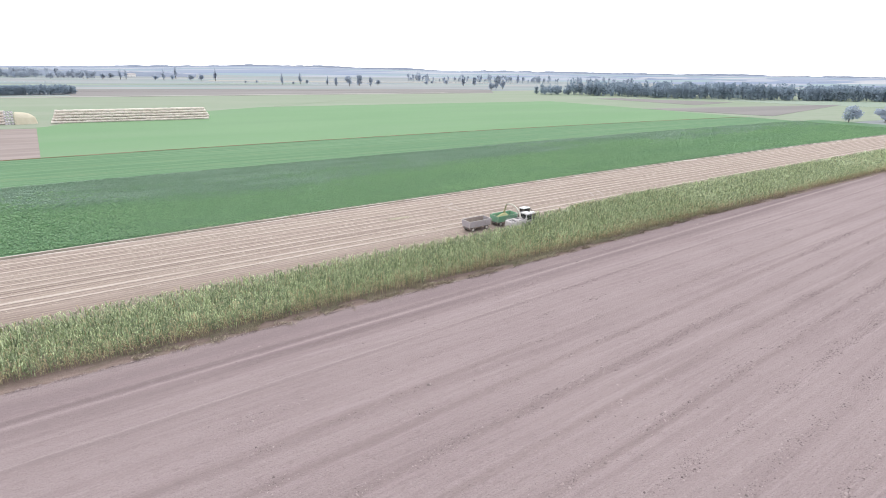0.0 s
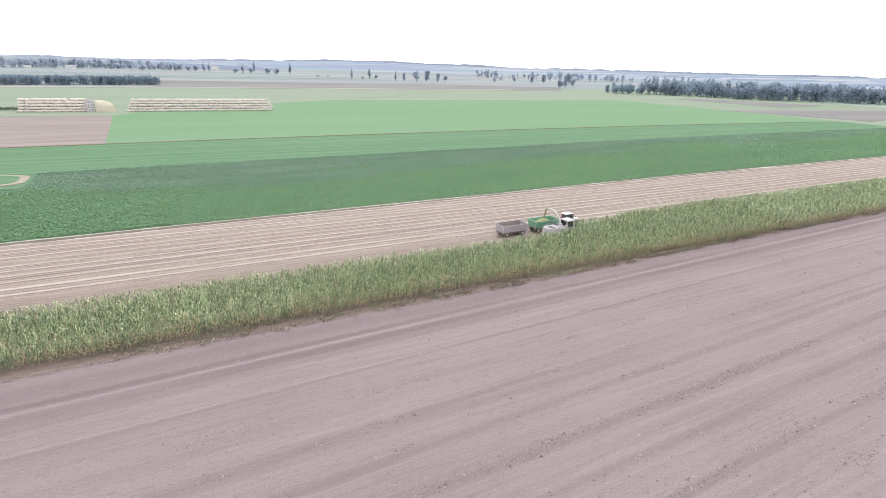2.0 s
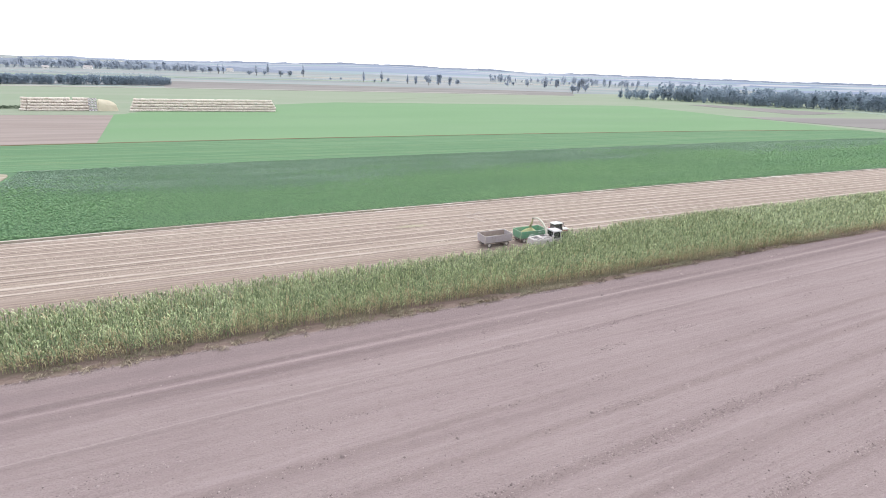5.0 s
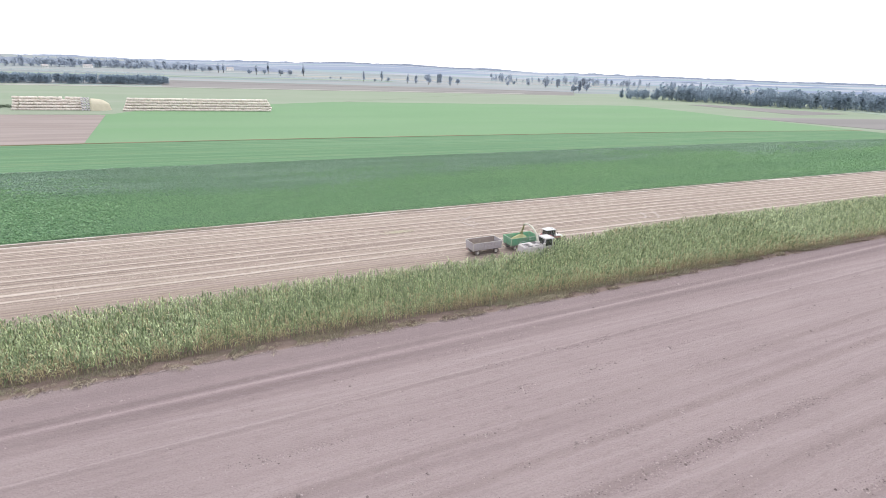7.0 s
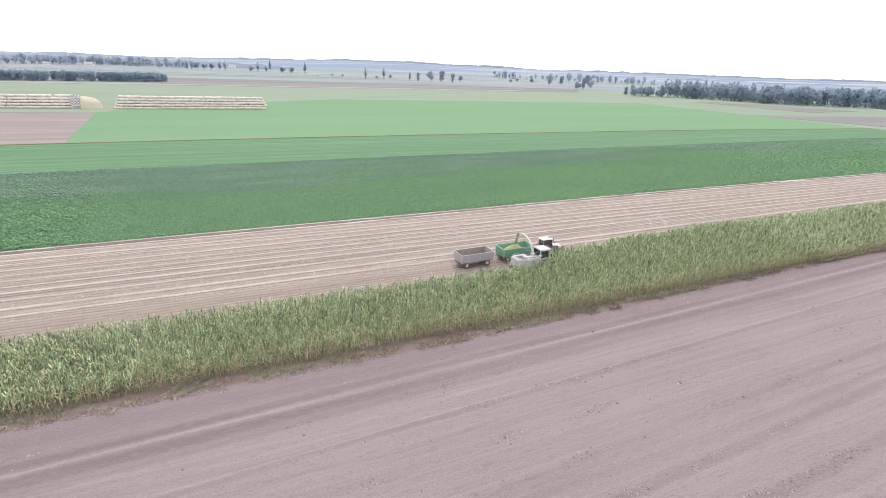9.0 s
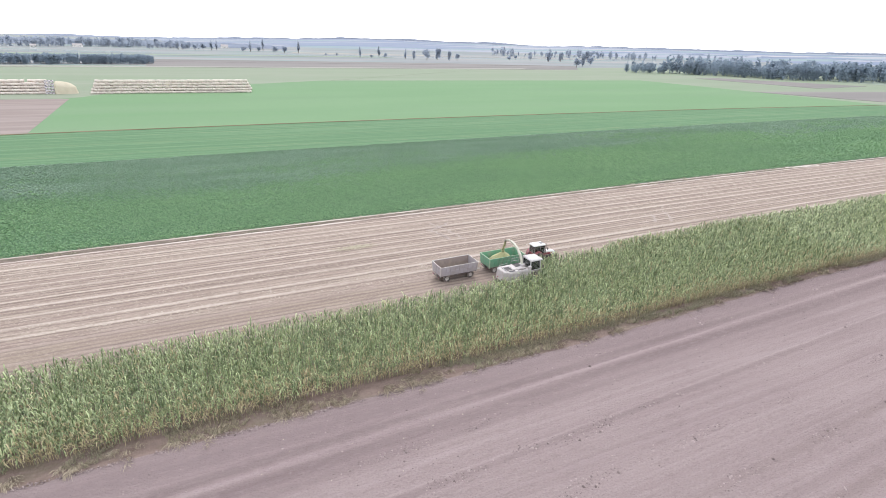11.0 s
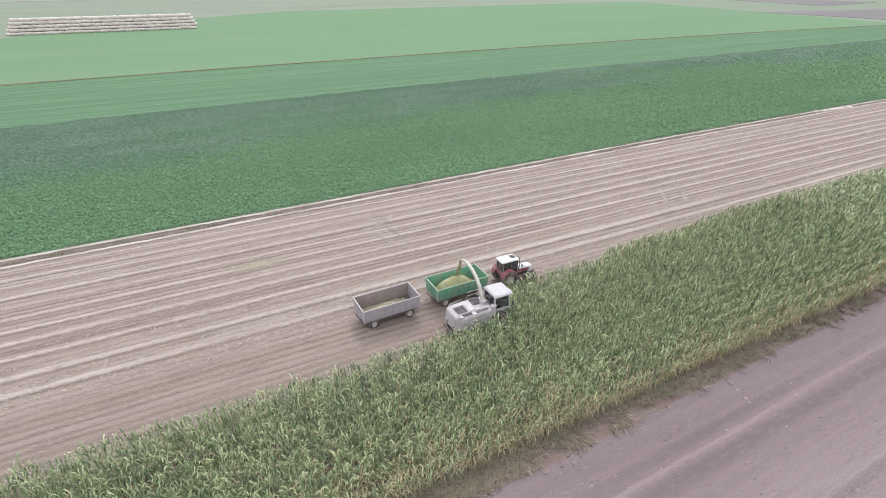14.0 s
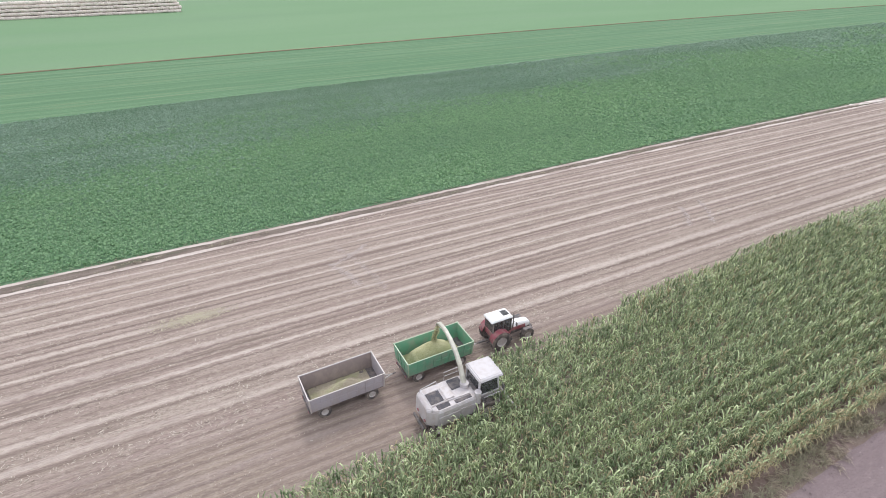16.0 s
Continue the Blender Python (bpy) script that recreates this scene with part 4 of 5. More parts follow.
def load(name, label, m, lx, ly, base, peaks, seed, material):
    """Chopped maize heaped on a trailer floor. peaks: (x, y, height, spread)."""
    bm = bmesh.new()
    nx, ny = 44, 22
    rows = []
    for j in range(ny + 1):
        row = []
        for i in range(nx + 1):
            x, y = -lx + 2 * lx * i / nx, -ly + 2 * ly * j / ny
            edge = min(1.0, 3.0 * (1 - abs(x) / lx), 3.0 * (1 - abs(y) / ly))
            h = 0.05 + edge * sum(p[2] * math.exp(-((x - p[0]) / p[3]) ** 2 - ((y - p[1]) / (p[3] * 0.75)) ** 2) for p in peaks)
            h += 0.07 * noise.noise(Vector((x * 2.2, y * 2.2, seed))) + 0.03 * noise.noise(Vector((x * 7, y * 7, seed)))
            row.append(bm.verts.new((x, y, base + max(0.02, h))))
        rows.append(row)
    for a, b in zip(rows, rows[1:]):
        for i in range(nx):
            bm.faces.new((a[i], a[i + 1], b[i + 1], b[i]))
    for f in bmesh.ops.extrude_edge_only(bm, edges=[e for e in bm.edges if e.is_boundary])["geom"]:
        if isinstance(f, bmesh.types.BMVert):
            f.co.z = base
    me = bpy.data.meshes.new(name)
    bm.to_mesh(me)
    bm.free()
    me.materials.append(material)
    for p in me.polygons:
        p.use_smooth = True
    ob = new(name, me)
    ob.matrix_basis = m
    return tagged(ob, label, "crop load")


SHIFT = -0.35
GREY_AT = pose(58.25 + SHIFT, 76.05, 0, 0, 0, 3.3)
GREEN_AT = pose(65.15 + SHIFT, 76.4, 0, 0, 0, 3.0)
trailer("trailer", "dusty grey farm trailer with pale top rails on stubble", GREY_AT, 5.1, GREY_PAINT, PALE_RIM, (-1.65, 1.65), "trailers in tow", LINING)
trailer("trailer", "green farm trailer being filled with chopped maize", GREEN_AT, 5.15, GREEN_PAINT, GREEN_RIM, (-1.75, 1.65), "trailers in tow")
load("maize_load", "thin brownish layer of chopped maize in the grey trailer", GREY_AT @ pose(-0.15, 0.05, 0), 2.1, 0.96, 0.86, [(0.6, 0.15, 0.34, 0.55), (-0.1, 0.1, 0.24, 0.6), (-1.0, 0.0, 0.2, 0.9)], 3.1, DUSTY_CHOP)
load("maize_load", "high heap of chopped yellowish maize in the green trailer", GREEN_AT @ pose(-0.2, 0, 0), 2.2, 1.02, 0.86, [(0.1, 0.0, 1.15, 1.2), (-1.3, 0.0, 0.65, 1.0), (1.0, 0, 0.4, 0.8)], 7.7, CHOP)

# ---- tractor ----
def tractor(m):
    t = root("tractor", "red tractor with a white cab roof towing two trailers", "tractor", m)
    body = part("body", loft([[(x, -w, z0), (x, w, z0), (x, w, z1), (x, -w, z1)] for x, w, z0, z1 in ((-0.5, 0.28, 0.55, 1.15), (0.6, 0.3, 0.55, 1.2), (1.2, 0.26, 0.55, 1.0), (2.9, 0.22, 0.6, 0.95))]), CHASSIS, t)
    part("bonnet", loft([[(x, -w, 0.95), (x, w, 0.95), (x, w, z - 0.14), (x, w * 0.7, z), (x, -w * 0.7, z), (x, -w, z - 0.14)] for x, w, z in ((0.95, 0.38, 1.62), (2.0, 0.36, 1.56), (2.75, 0.33, 1.44), (2.98, 0.28, 1.3))], 0.03), WHITE, t, "pale engine bonnet")
    part("grille", box(2.9, 3.02, -0.24, 0.24, 0.98, 1.26, 0.02), GRILLE, t)
    for s in (-1, 1):
        part("headlight", box(2.93, 3.03, s * 0.19 - 0.07, s * 0.19 + 0.07, 1.12, 1.22, 0.02), WHITE, t)
        part("bonnet_side", box(1.1, 2.5, s * 0.375 - 0.015, s * 0.375 + 0.015, 1.0, 1.3, 0.01), RED_PAINT, t, "red side panel")
        f = bmesh.new()
        pts = [(0.85 * math.cos(a) - 0.0, 0.83 + 0.9 * math.sin(a)) for a in [radians(d) for d in range(20, 171, 15)]]
        ins, outs = [], []
        for x, z in pts:
            ins.append([f.verts.new((x, s * 0.52, z)), f.verts.new((x, s * 0.52, z + 0.05))])
            outs.append([f.verts.new((x, s * 1.06, z - 0.02)), f.verts.new((x, s * 1.06, z + 0.03))])
        for i in range(len(pts) - 1):
            f.faces.new((ins[i][1], ins[i + 1][1], outs[i + 1][1], outs[i][1]))
            f.faces.new((ins[i][0], ins[i + 1][0], outs[i + 1][0], outs[i][0]))
            f.faces.new((outs[i][0], outs[i + 1][0], outs[i + 1][1], outs[i][1]))
            f.faces.new((ins[i][0], ins[i + 1][0], ins[i + 1][1], ins[i][1]))
        bmesh.ops.recalc_face_normals(f, faces=f.faces)
        part("mudguard", f, RED_PAINT, t, "red mudguard")
        wheel(t, 0, s * 0.86, 0.84, 0.46, 0.5, 18, HUB, s)
        wheel(t, 2.4, s * 0.82, 0.58, 0.34, 0.5, 14, HUB, s)
        part("front_guard", box(2.05, 2.8, s * 0.82 - 0.16, s * 0.82 + 0.16, 1.19, 1.22, 0.01), CHASSIS, t)
        part("mirror", box(1.2, 1.26, s * 1.0 - 0.1, s * 1.0 + 0.1, 1.95, 2.25, 0.02), CHASSIS, t)
        part("mirror_arm", tube([(1.12, s * 0.6, 2.2), (1.22, s * 1.0, 2.25)], 0.015), CHASSIS, t)
        part("step", box(0.75, 1.1, s * 0.7 - 0.12, s * 0.7 + 0.12, 0.55, 0.6, 0.01), CHASSIS, t)
    part("front_axle", tube([(2.4, -0.75, 0.58), (2.4, 0.75, 0.58)], 0.08), CHASSIS, t)
    part("rear_axle", tube([(0, -0.75, 0.84), (0, 0.75, 0.84)], 0.13), CHASSIS, t)
    cab = part("cab", box(-0.6, 1.1, -0.55, 0.55, 1.0, 1.5, 0.04), RED_PAINT, t, "red cab base")
    for x, y in ((-0.55, -0.58), (-0.55, 0.58), (0.3, -0.62), (0.3, 0.62), (1.05, -0.52), (1.05, 0.52)):
        part("pillar", box(x - 0.04, x + 0.04, y - 0.035, y + 0.035, 1.4, 2.5, 0.012), CHASSIS, cab)
    for s in (-1, 1):
        part("window", box(-0.5, 0.26, s * 0.59 - 0.008, s * 0.59 + 0.008, 1.5, 2.46, 0), glass_m, cab)
        part("window", box(0.34, 1.02, s * 0.57 - 0.008, s * 0.57 + 0.008, 1.3, 2.46, 0), glass_m, cab)
    part("windscreen", box(1.05, 1.066, -0.48, 0.48, 1.5, 2.46, 0), glass_m, cab)
    part("rear_window", box(-0.57, -0.554, -0.54, 0.54, 1.5, 2.46, 0), glass_m, cab)
    roof = part("roof", loft([[(-0.75, -0.62, z), (-0.75, 0.62, z), (1.15, 0.6, z), (1.15, -0.6, z)] for z in (2.48, 2.58)] + [[(-0.66, -0.52, 2.68), (-0.66, 0.52, 2.68), (1.04, 0.5, 2.68), (1.04, -0.5, 2.68)]], 0.03), WHITE, t, "white cab roof")
    part("roof_hatch", box(0.45, 0.95, -0.3, 0.3, 2.68, 2.705, 0.01), glass_m, roof)
    part("seat", box(-0.2, 0.25, -0.25, 0.25, 1.45, 1.6, 0.05), GRILLE, t)
    part("seat_back", box(-0.28, -0.18, -0.25, 0.25, 1.6, 2.1, 0.04), GRILLE, t)
    part("exhaust", tube([(1.3, -0.42, 1.3), (1.3, -0.46, 2.0), (1.3, -0.46, 2.6), (1.24, -0.46, 2.68)], 0.05), CHASSIS, t, "black upright exhaust pipe")
    part("air_intake", tube([(1.35, 0.42, 1.3), (1.35, 0.44, 2.1)], 0.055), CHASSIS, t)
    part("front_weight", box(2.95, 3.2, -0.35, 0.35, 0.6, 0.9, 0.03), CHASSIS, t)
    for s in (-1, 1):
        part("lift_arm", tube([(-0.3, s * 0.3, 0.75), (-0.95, s * 0.38, 0.62)], 0.035), CHASSIS, t)
        part("lift_rod", tube([(-0.45, s * 0.33, 1.2), (-0.8, s * 0.37, 0.66)], 0.022), CHASSIS, t)
    part("tow_hitch", box(-1.45, -0.3, -0.09, 0.09, 0.5, 0.62, 0.02), CHASSIS, t)
    return t


tractor(pose(70.4 + SHIFT, 76.62, 0, 0, 0, 1.0))

# ---- forage harvester ----
def harvester(m):
    h = root("forage_harvester", "dusty cream self-propelled forage harvester cutting into maize", "harvester", m)
    hood = part("hood", loft([[(x0, -a, 0.9), (x0, w, 0.9), (x1, w, z - 0.1), (x1 + 0.03, w - 0.1, z), (x1 + 0.03, -a + 0.1, z), (x1, -a, z - 0.1)] for x0, x1, a, w, z in (
        (-2.5, -2.4, 0.6, 0.95, 2.1), (-2.35, -2.28, 0.72, 1.08, 2.15), (-1.85, -1.85, 1.15, 1.15, 2.2), (0.2, 0.2, 1.15, 1.15, 2.28), (0.95, 0.95, 1.1, 1.1, 2.28))], 0.04), CREAM, h, "dusty cream engine hood with a chamfered tail")
    part("engine_screen", box(-1.98, -1.08, -0.42, 0.52, 2.2, 2.245, 0.012), GRILLE, hood, "dark engine screen")
    part("screen_frame", tube([(-2.03, -0.47, 2.21), (-1.03, -0.47, 2.25), (-1.03, 0.57, 2.25), (-2.03, 0.57, 2.21), (-2.03, -0.47, 2.21)], 0.028, 6), CREAM, hood)
    part("deck_screen", box(-0.3, 0.6, 0.08, 0.98, 2.275, 2.305, 0.012), GRILLE, hood, "dark deck grating behind the cab")
    part("deck_panel", loft([[(x, -0.5, 2.1), (x, 0.62, 2.1), (x, 0.58, z), (x, -0.46, z)] for x, z in ((-0.98, 2.25), (-0.92, 2.3), (-0.42, 2.33), (-0.36, 2.28))], 0.02), CREAM, hood)
    # walkway trough along the deck's side: flush dark boxes between its rims paint its shade
    part("trough", box(-1.75, -0.75, -0.98, -0.6, 2.15, 2.236, 0.01), GRILLE, hood, "flush dark panel standing in for a shaded recess beside the engine deck")
    part("trough", box(-0.55, 0.6, -1.0, -0.72, 2.2, 2.286, 0.01), GRILLE, hood, "flush dark panel standing in for a shaded recess beside the engine deck")
    part("trough_rim", tube([(-2.2, -0.78, 2.18), (-1.8, -1.08, 2.24), (-0.3, -1.1, 2.3), (0.7, -1.07, 2.33)], 0.04, 6), CREAM, hood)
    part("trough_rim", tube([(-2.05, -0.52, 2.22), (-0.9, -0.56, 2.28), (0.6, -0.66, 2.32)], 0.04, 6), CREAM, hood)
    for s in (-1, 1):
        part("side_panel", box(-1.75, -0.35, s * 1.16 - 0.02, s * 1.16 + 0.02, 1.0, 1.72, 0.03), CREAM, hood)
        part("side_panel", box(-0.3, 0.8, s * 1.15 - 0.02, s * 1.15 + 0.02, 1.0, 1.8, 0.03), CREAM, hood)
        part("tail_lamp", box(-2.54, -2.46, s * 0.5 - 0.09, s * 0.5 + 0.09, 1.15, 1.27, 0.01), RED_PAINT, hood, "red tail lamp")
        part("frame_beam", box(-2.4, 2.4, s * 0.55 - 0.08, s * 0.55 + 0.08, 0.62, 0.9, 0.02), CHASSIS, h)
        wheel(h, -1.75, s * 0.95, 0.55, 0.36, 0.5, 14, HUB, s)
        wheel(h, 1.55, s * 1.15, 0.86, 0.56, 0.5, 18, HUB, s)
    part("rear_axle", tube([(-1.75, -0.9, 0.55), (-1.75, 0.9, 0.55)], 0.09), CHASSIS, h)
    part("front_axle", tube([(1.55, -1.0, 0.86), (1.55, 1.0, 0.86)], 0.14), CHASSIS, h)
    part("rear_bumper", box(-2.75, -2.6, -0.75, 0.75, 0.62, 0.85, 0.03), CHASSIS, h)
    rail = part("handrail", tube([(-0.35, 1.1, 2.25), (-0.35, 1.1, 2.95), (0.7, 1.1, 3.0), (0.8, 1.1, 2.28)], 0.025, 6), DUSTY_WHITE, h, "pale tube handrail")
    part("handrail_bar", tube([(-0.35, 1.1, 2.62), (0.75, 1.1, 2.65)], 0.02, 6), DUSTY_WHITE, rail)
    part("tail_rail", tube([(-2.2, -0.95, 2.1), (-2.15, -0.9, 2.42), (-2.15, 0.9, 2.42), (-2.2, 0.95, 2.1)], 0.025, 6), DUSTY_WHITE, h, "pale tube rail over the tail")
    part("tail_rail", tube([(-2.15, 0.9, 2.42), (-0.95, 1.05, 2.48), (-0.9, 1.05, 2.2)], 0.025, 6), DUSTY_WHITE, h)
    # cab
    cab = part("cab", loft([[(1.15, -0.8, z), (1.15, 0.8, z), (x, 0.8, z), (x, -0.8, z)] for z, x in ((1.35, 2.55), (1.95, 2.72))], 0.04), CREAM, h, "cream cab base")
    for x, y, lean in ((1.2, -0.8, 0), (1.2, 0.8, 0), (2.68, -0.74, -0.12), (2.68, 0.74, -0.12)):
        part("pillar", tube([(x, y, 1.9), (x + lean, y * 1.03, 3.12)], 0.075, 8), DUSTY_WHITE, cab, "white cab pillar")
    for s in (-1, 1):
        part("door_window", box(1.27, 2.6, s * 0.79 - 0.008, s * 0.79 + 0.008, 1.75, 3.08, 0), glass_m, cab)
        part("window_rail", tube([(1.2, s * 0.82, 1.9), (2.66, s * 0.82, 1.9)], 0.06, 8), DUSTY_WHITE, cab)
        part("mirror", box(2.72, 2.78, s * 1.2 - 0.12, s * 1.2 + 0.12, 2.2, 2.6, 0.02), CHASSIS, cab)
        part("mirror_arm", tube([(2.65, s * 0.78, 2.75), (2.75, s * 1.2, 2.65)], 0.018, 6), CHASSIS, cab)
    part("windscreen", loft([[(2.69, -0.7, 1.98), (2.7, -0.7, 1.98), (2.7, 0.7, 1.98), (2.69, 0.7, 1.98)], [(2.57, -0.7, 3.1), (2.58, -0.7, 3.1), (2.58, 0.7, 3.1), (2.57, 0.7, 3.1)]], 0), glass_m, cab)
    part("rear_window", box(1.18, 1.196, -0.7, 0.7, 2.3, 3.08, 0), glass_m, cab)
    part("seat", box(1.5, 1.95, -0.25, 0.25, 1.96, 2.12, 0.05), GRILLE, cab)
    part("seat_back", box(1.42, 1.54, -0.25, 0.25, 2.1, 2.7, 0.04), GRILLE, cab)
    roof = part("roof", loft([[(1.1, -1.0, z), (1.1, 0.98, z), (2.9, 0.96, z), (2.9, -0.98, z)] for z in (3.1, 3.2)] + [[(1.22, -0.86, 3.3), (1.22, 0.84, 3.3), (2.72, 0.82, 3.28), (2.72, -0.84, 3.28)]], 0.05), DUSTY_WHITE, h, "dusty white cab roof")
    for y in (-0.6, -0.3, 0.3, 0.6):
        part("work_lamp", box(2.84, 2.9, y - 0.08, y + 0.08, 3.12, 3.22, 0.015), DUSTY_WHITE, roof)
    # side tank, platform and steps beside the cab
    part("air_cleaner", tube([(0.98, -1.02, 1.65), (0.98, -1.02, 2.42), (0.98, -1.02, 2.46)], 0.2, 14), CREAM, h, "cream cylinder air cleaner")
    part("cleaner_cap", tube([(0.98, -1.02, 2.46), (0.98, -1.02, 2.58)], 0.23, 14), DUSTY_WHITE, h)
    part("platform", box(1.2, 2.5, -1.35, -0.8, 1.3, 1.36, 0.01), CHASSIS, h)
    part("platform_rail", tube([(1.25, -1.33, 1.36), (1.25, -1.33, 2.2), (2.45, -1.33, 2.25), (2.45, -1.33, 1.36)], 0.024, 6), DUSTY_WHITE, h, "pale tube rail beside the cab")
    lad = part("ladder", tube([(2.3, -1.36, 1.3), (2.4, -1.5, 0.4)], 0.025, 6), DUSTY_WHITE, h)
    part("ladder_side", tube([(1.9, -1.36, 1.3), (2.0, -1.5, 0.4)], 0.025, 6), DUSTY_WHITE, lad)
    for k in range(3):
        part("rung", tube([(1.93 + 0.03 * k, -1.4 - 0.04 * k, 1.05 - 0.27 * k), (2.33 + 0.03 * k, -1.4 - 0.04 * k, 1.05 - 0.27 * k)], 0.02, 6), DUSTY_WHITE, lad)
    # spout
    turret = part("turret", tube([(0.62, 0.1, 2.2), (0.62, 0.1, 2.55)], 0.3, 16), CREAM, h)
    line = [(0.62, 0.15, 2.45), (0.6, 0.32, 2.95), (0.64, 0.75, 3.5), (0.72, 1.5, 3.98), (0.82, 2.4, 4.25), (0.92, 3.3, 4.3), (1.0, 4.05, 4.18), (1.05, 4.5, 3.98)]
    rings = []
    for i, p in enumerate(line):
        d = (Vector(line[min(i + 1, 7)]) - Vector(line[max(i - 1, 0)])).normalized()
        side = Vector((1, -0.1, 0)).normalized()
        up = side.cross(d).normalized()
        a, b = 0.15 - 0.004 * i, 0.14 - 0.006 * i
        rings.append([Vector(p) + side * x * a + up * y * b for x, y in ((-1, -1), (1, -1), (1, 0.6), (0.6, 1), (-0.6, 1), (-1, 0.6))])
    spout = part("spout", loft(rings, 0.015), SPOUT_PAINT, turret, "long curved yellowish discharge spout")
    part("deflector", loft([[Vector((1.05 + x, y, z)) for x in (-0.16, 0.16)] + [Vector((1.05 + x, y - 0.05, z - 0.05)) for x in (0.16, -0.16)] for y, z in ((4.42, 4.16), (4.75, 3.98), (4.9, 3.7))], 0.01), SPOUT_PAINT, spout, "hinged end flap")
    part("spout_ram", tube([(0.62, 0.45, 2.6), (0.66, 1.1, 3.5)], 0.04, 8), CHASSIS, turret)
    # header
    feed = part("feeder", loft([[(x, -0.45, z0), (x, 0.45, z0), (x, 0.45, z1), (x, -0.45, z1)] for x, z0, z1 in ((2.4, 0.6, 1.3), (3.2, 0.3, 0.95))], 0.03), CHASSIS, h)
    head = part("header", box(3.1, 3.75, -2.2, 2.2, 0.2, 0.62, 0.05), RUSTY, h, "reddish maize header")
    part("header_bar", tube([(3.2, -2.2, 1.25), (3.2, 2.2, 1.25)], 0.05, 8), DUSTY_WHITE, head)
    for s in (-1, 1):
        part("bar_post", tube([(3.2, s * 2.0, 0.6), (3.2, s * 2.0, 1.25)], 0.04, 6), RUSTY, head)
    for k in range(7):
        y = -2.2 + 4.4 * k / 6
        part("row_divider", loft([[(3.7, y - 0.16, 0.2), (3.7, y + 0.16, 0.2), (3.7, y + 0.05, 0.75), (3.7, y - 0.05, 0.75)], [(4.4, y - 0.11, 0.15), (4.4, y + 0.11, 0.15), (4.4, y + 0.03, 0.48), (4.4, y - 0.03, 0.48)], [(5.0, y - 0.02, 0.08), (5.0, y + 0.02, 0.08), (5.0, y + 0.01, 0.14), (5.0, y - 0.01, 0.14)]], 0.01), RUSTY, head, "pointed row divider")
    return h


HARVESTER_AT = pose(64.5 + SHIFT, 71.45, 0, 0, 0, 1.6)
harvester(HARVESTER_AT)

# bits of chopped maize in the air between the spout's end and the heap
k = 420
fall = rng.random(k) ** 0.8
bits = np.stack([1.03 - 0.25 * fall + rng.normal(0, 0.05 + 0.09 * fall), 4.72 + 0.35 * fall + rng.normal(0, 0.04 + 0.1 * fall), 3.75 - 1.85 * fall], 1)
bit = (np.array([(-0.04, -0.02, -0.02), (0.04, -0.02, 0.0), (0.03, 0.03, 0.04), (-0.03, 0.02, 0.02)]), np.array([(0, 1, 2, 3)]), np.zeros(1, int))
vs, qs, ss = scatter(bit, bits, rng.uniform(0, 6.28, k), rng.uniform(0.7, 1.8, k))
stream = quads_object("chopped_maize_stream", vs, qs, [CHOP], ss)
stream.matrix_basis = HARVESTER_AT
tagged(stream, "thin stream of chopped maize falling into the green trailer", "crop", kind="stuff")

# ---- bale stacks ----
BALE = land("net_wrapped_straw", (0.71, 0.655, 0.605), [
    ((0.25, 1, 1), 0.9, 0.4, 0.65, (0.58, 0.51, 0.46), 0.5),
    ((1, 1, 1), 5.0, 0.45, 0.7, (0.72, 0.68, 0.62), 0.5)], bump=((1, 1, 1), 8.0, 0.5, 0.05))
bn, bl = BALE.node_tree.nodes, BALE.node_tree.links
tone = bn.new("ShaderNodeValToRGB")   # every bale has weathered to its own tone
for at, col in ((0.0, (0.90, 0.86, 0.84, 1)), (0.2, (1.0, 0.98, 0.96, 1)), (0.8, (1.1, 1.08, 1.06, 1)), (1.0, (0.95, 0.91, 0.92, 1))):
    el = tone.color_ramp.elements.new(at) if at not in (0.0, 1.0) else tone.color_ramp.elements[int(at)]
    el.color = col
who = bn.new("ShaderNodeObjectInfo")
bl.new(who.outputs["Random"], tone.inputs[0])
own = bn.new("ShaderNodeMix")
own.data_type, own.blend_type = "RGBA", "MULTIPLY"
own.inputs["Factor"].default_value = 1.0
bl.new(bn["Principled BSDF"].inputs["Base Color"].links[0].from_socket, own.inputs[6])
bl.new(tone.outputs[0], own.inputs[7])
bl.new(own.outputs[2], bn["Principled BSDF"].inputs["Base Color"])
BLUE_NET = land("blue_netted_straw", (0.64, 0.60, 0.62), [((1, 1, 1), 1.6, 0.5, 0.64, (0.42, 0.39, 0.52), 0.7)], bump=((1, 1, 1), 8.0, 0.5, 0.05))
LOOSE_STRAW = land("loose_straw", (0.60, 0.55, 0.44), [
    ((1, 1, 1), 0.5, 0.4, 0.65, (0.53, 0.475, 0.37), 0.7),
    ((1, 1, 1), 4.0, 0.4, 0.7, (0.62, 0.56, 0.43), 0.6)], bump=((1, 1, 1), 5.0, 0.7, 0.1))


def bale_template(seed):
    r = random.Random(seed)
    v, q, n = [], [], 10
    for x, rad in ((-0.6, 0.585), (-0.2, 0.60), (0.2, 0.60), (0.6, 0.585)):
        v += [(x, rad * math.cos(k * math.tau / n), rad * math.sin(k * math.tau / n) * r.uniform(0.96, 1.0)) for k in range(n)]
    for a in range(3):
        q += [(a * n + k, a * n + (k + 1) % n, a * n + n + (k + 1) % n, a * n + n + k) for k in range(n)]
    for a in (0, 3 * n):
        q += [(a, a + k, a + k + 1, a + k + 2) for k in (1, 3, 5)] + [(a, a + 7, a + 8, a + 9)]
    return np.array(v), np.array(q), np.zeros(len(q), int)


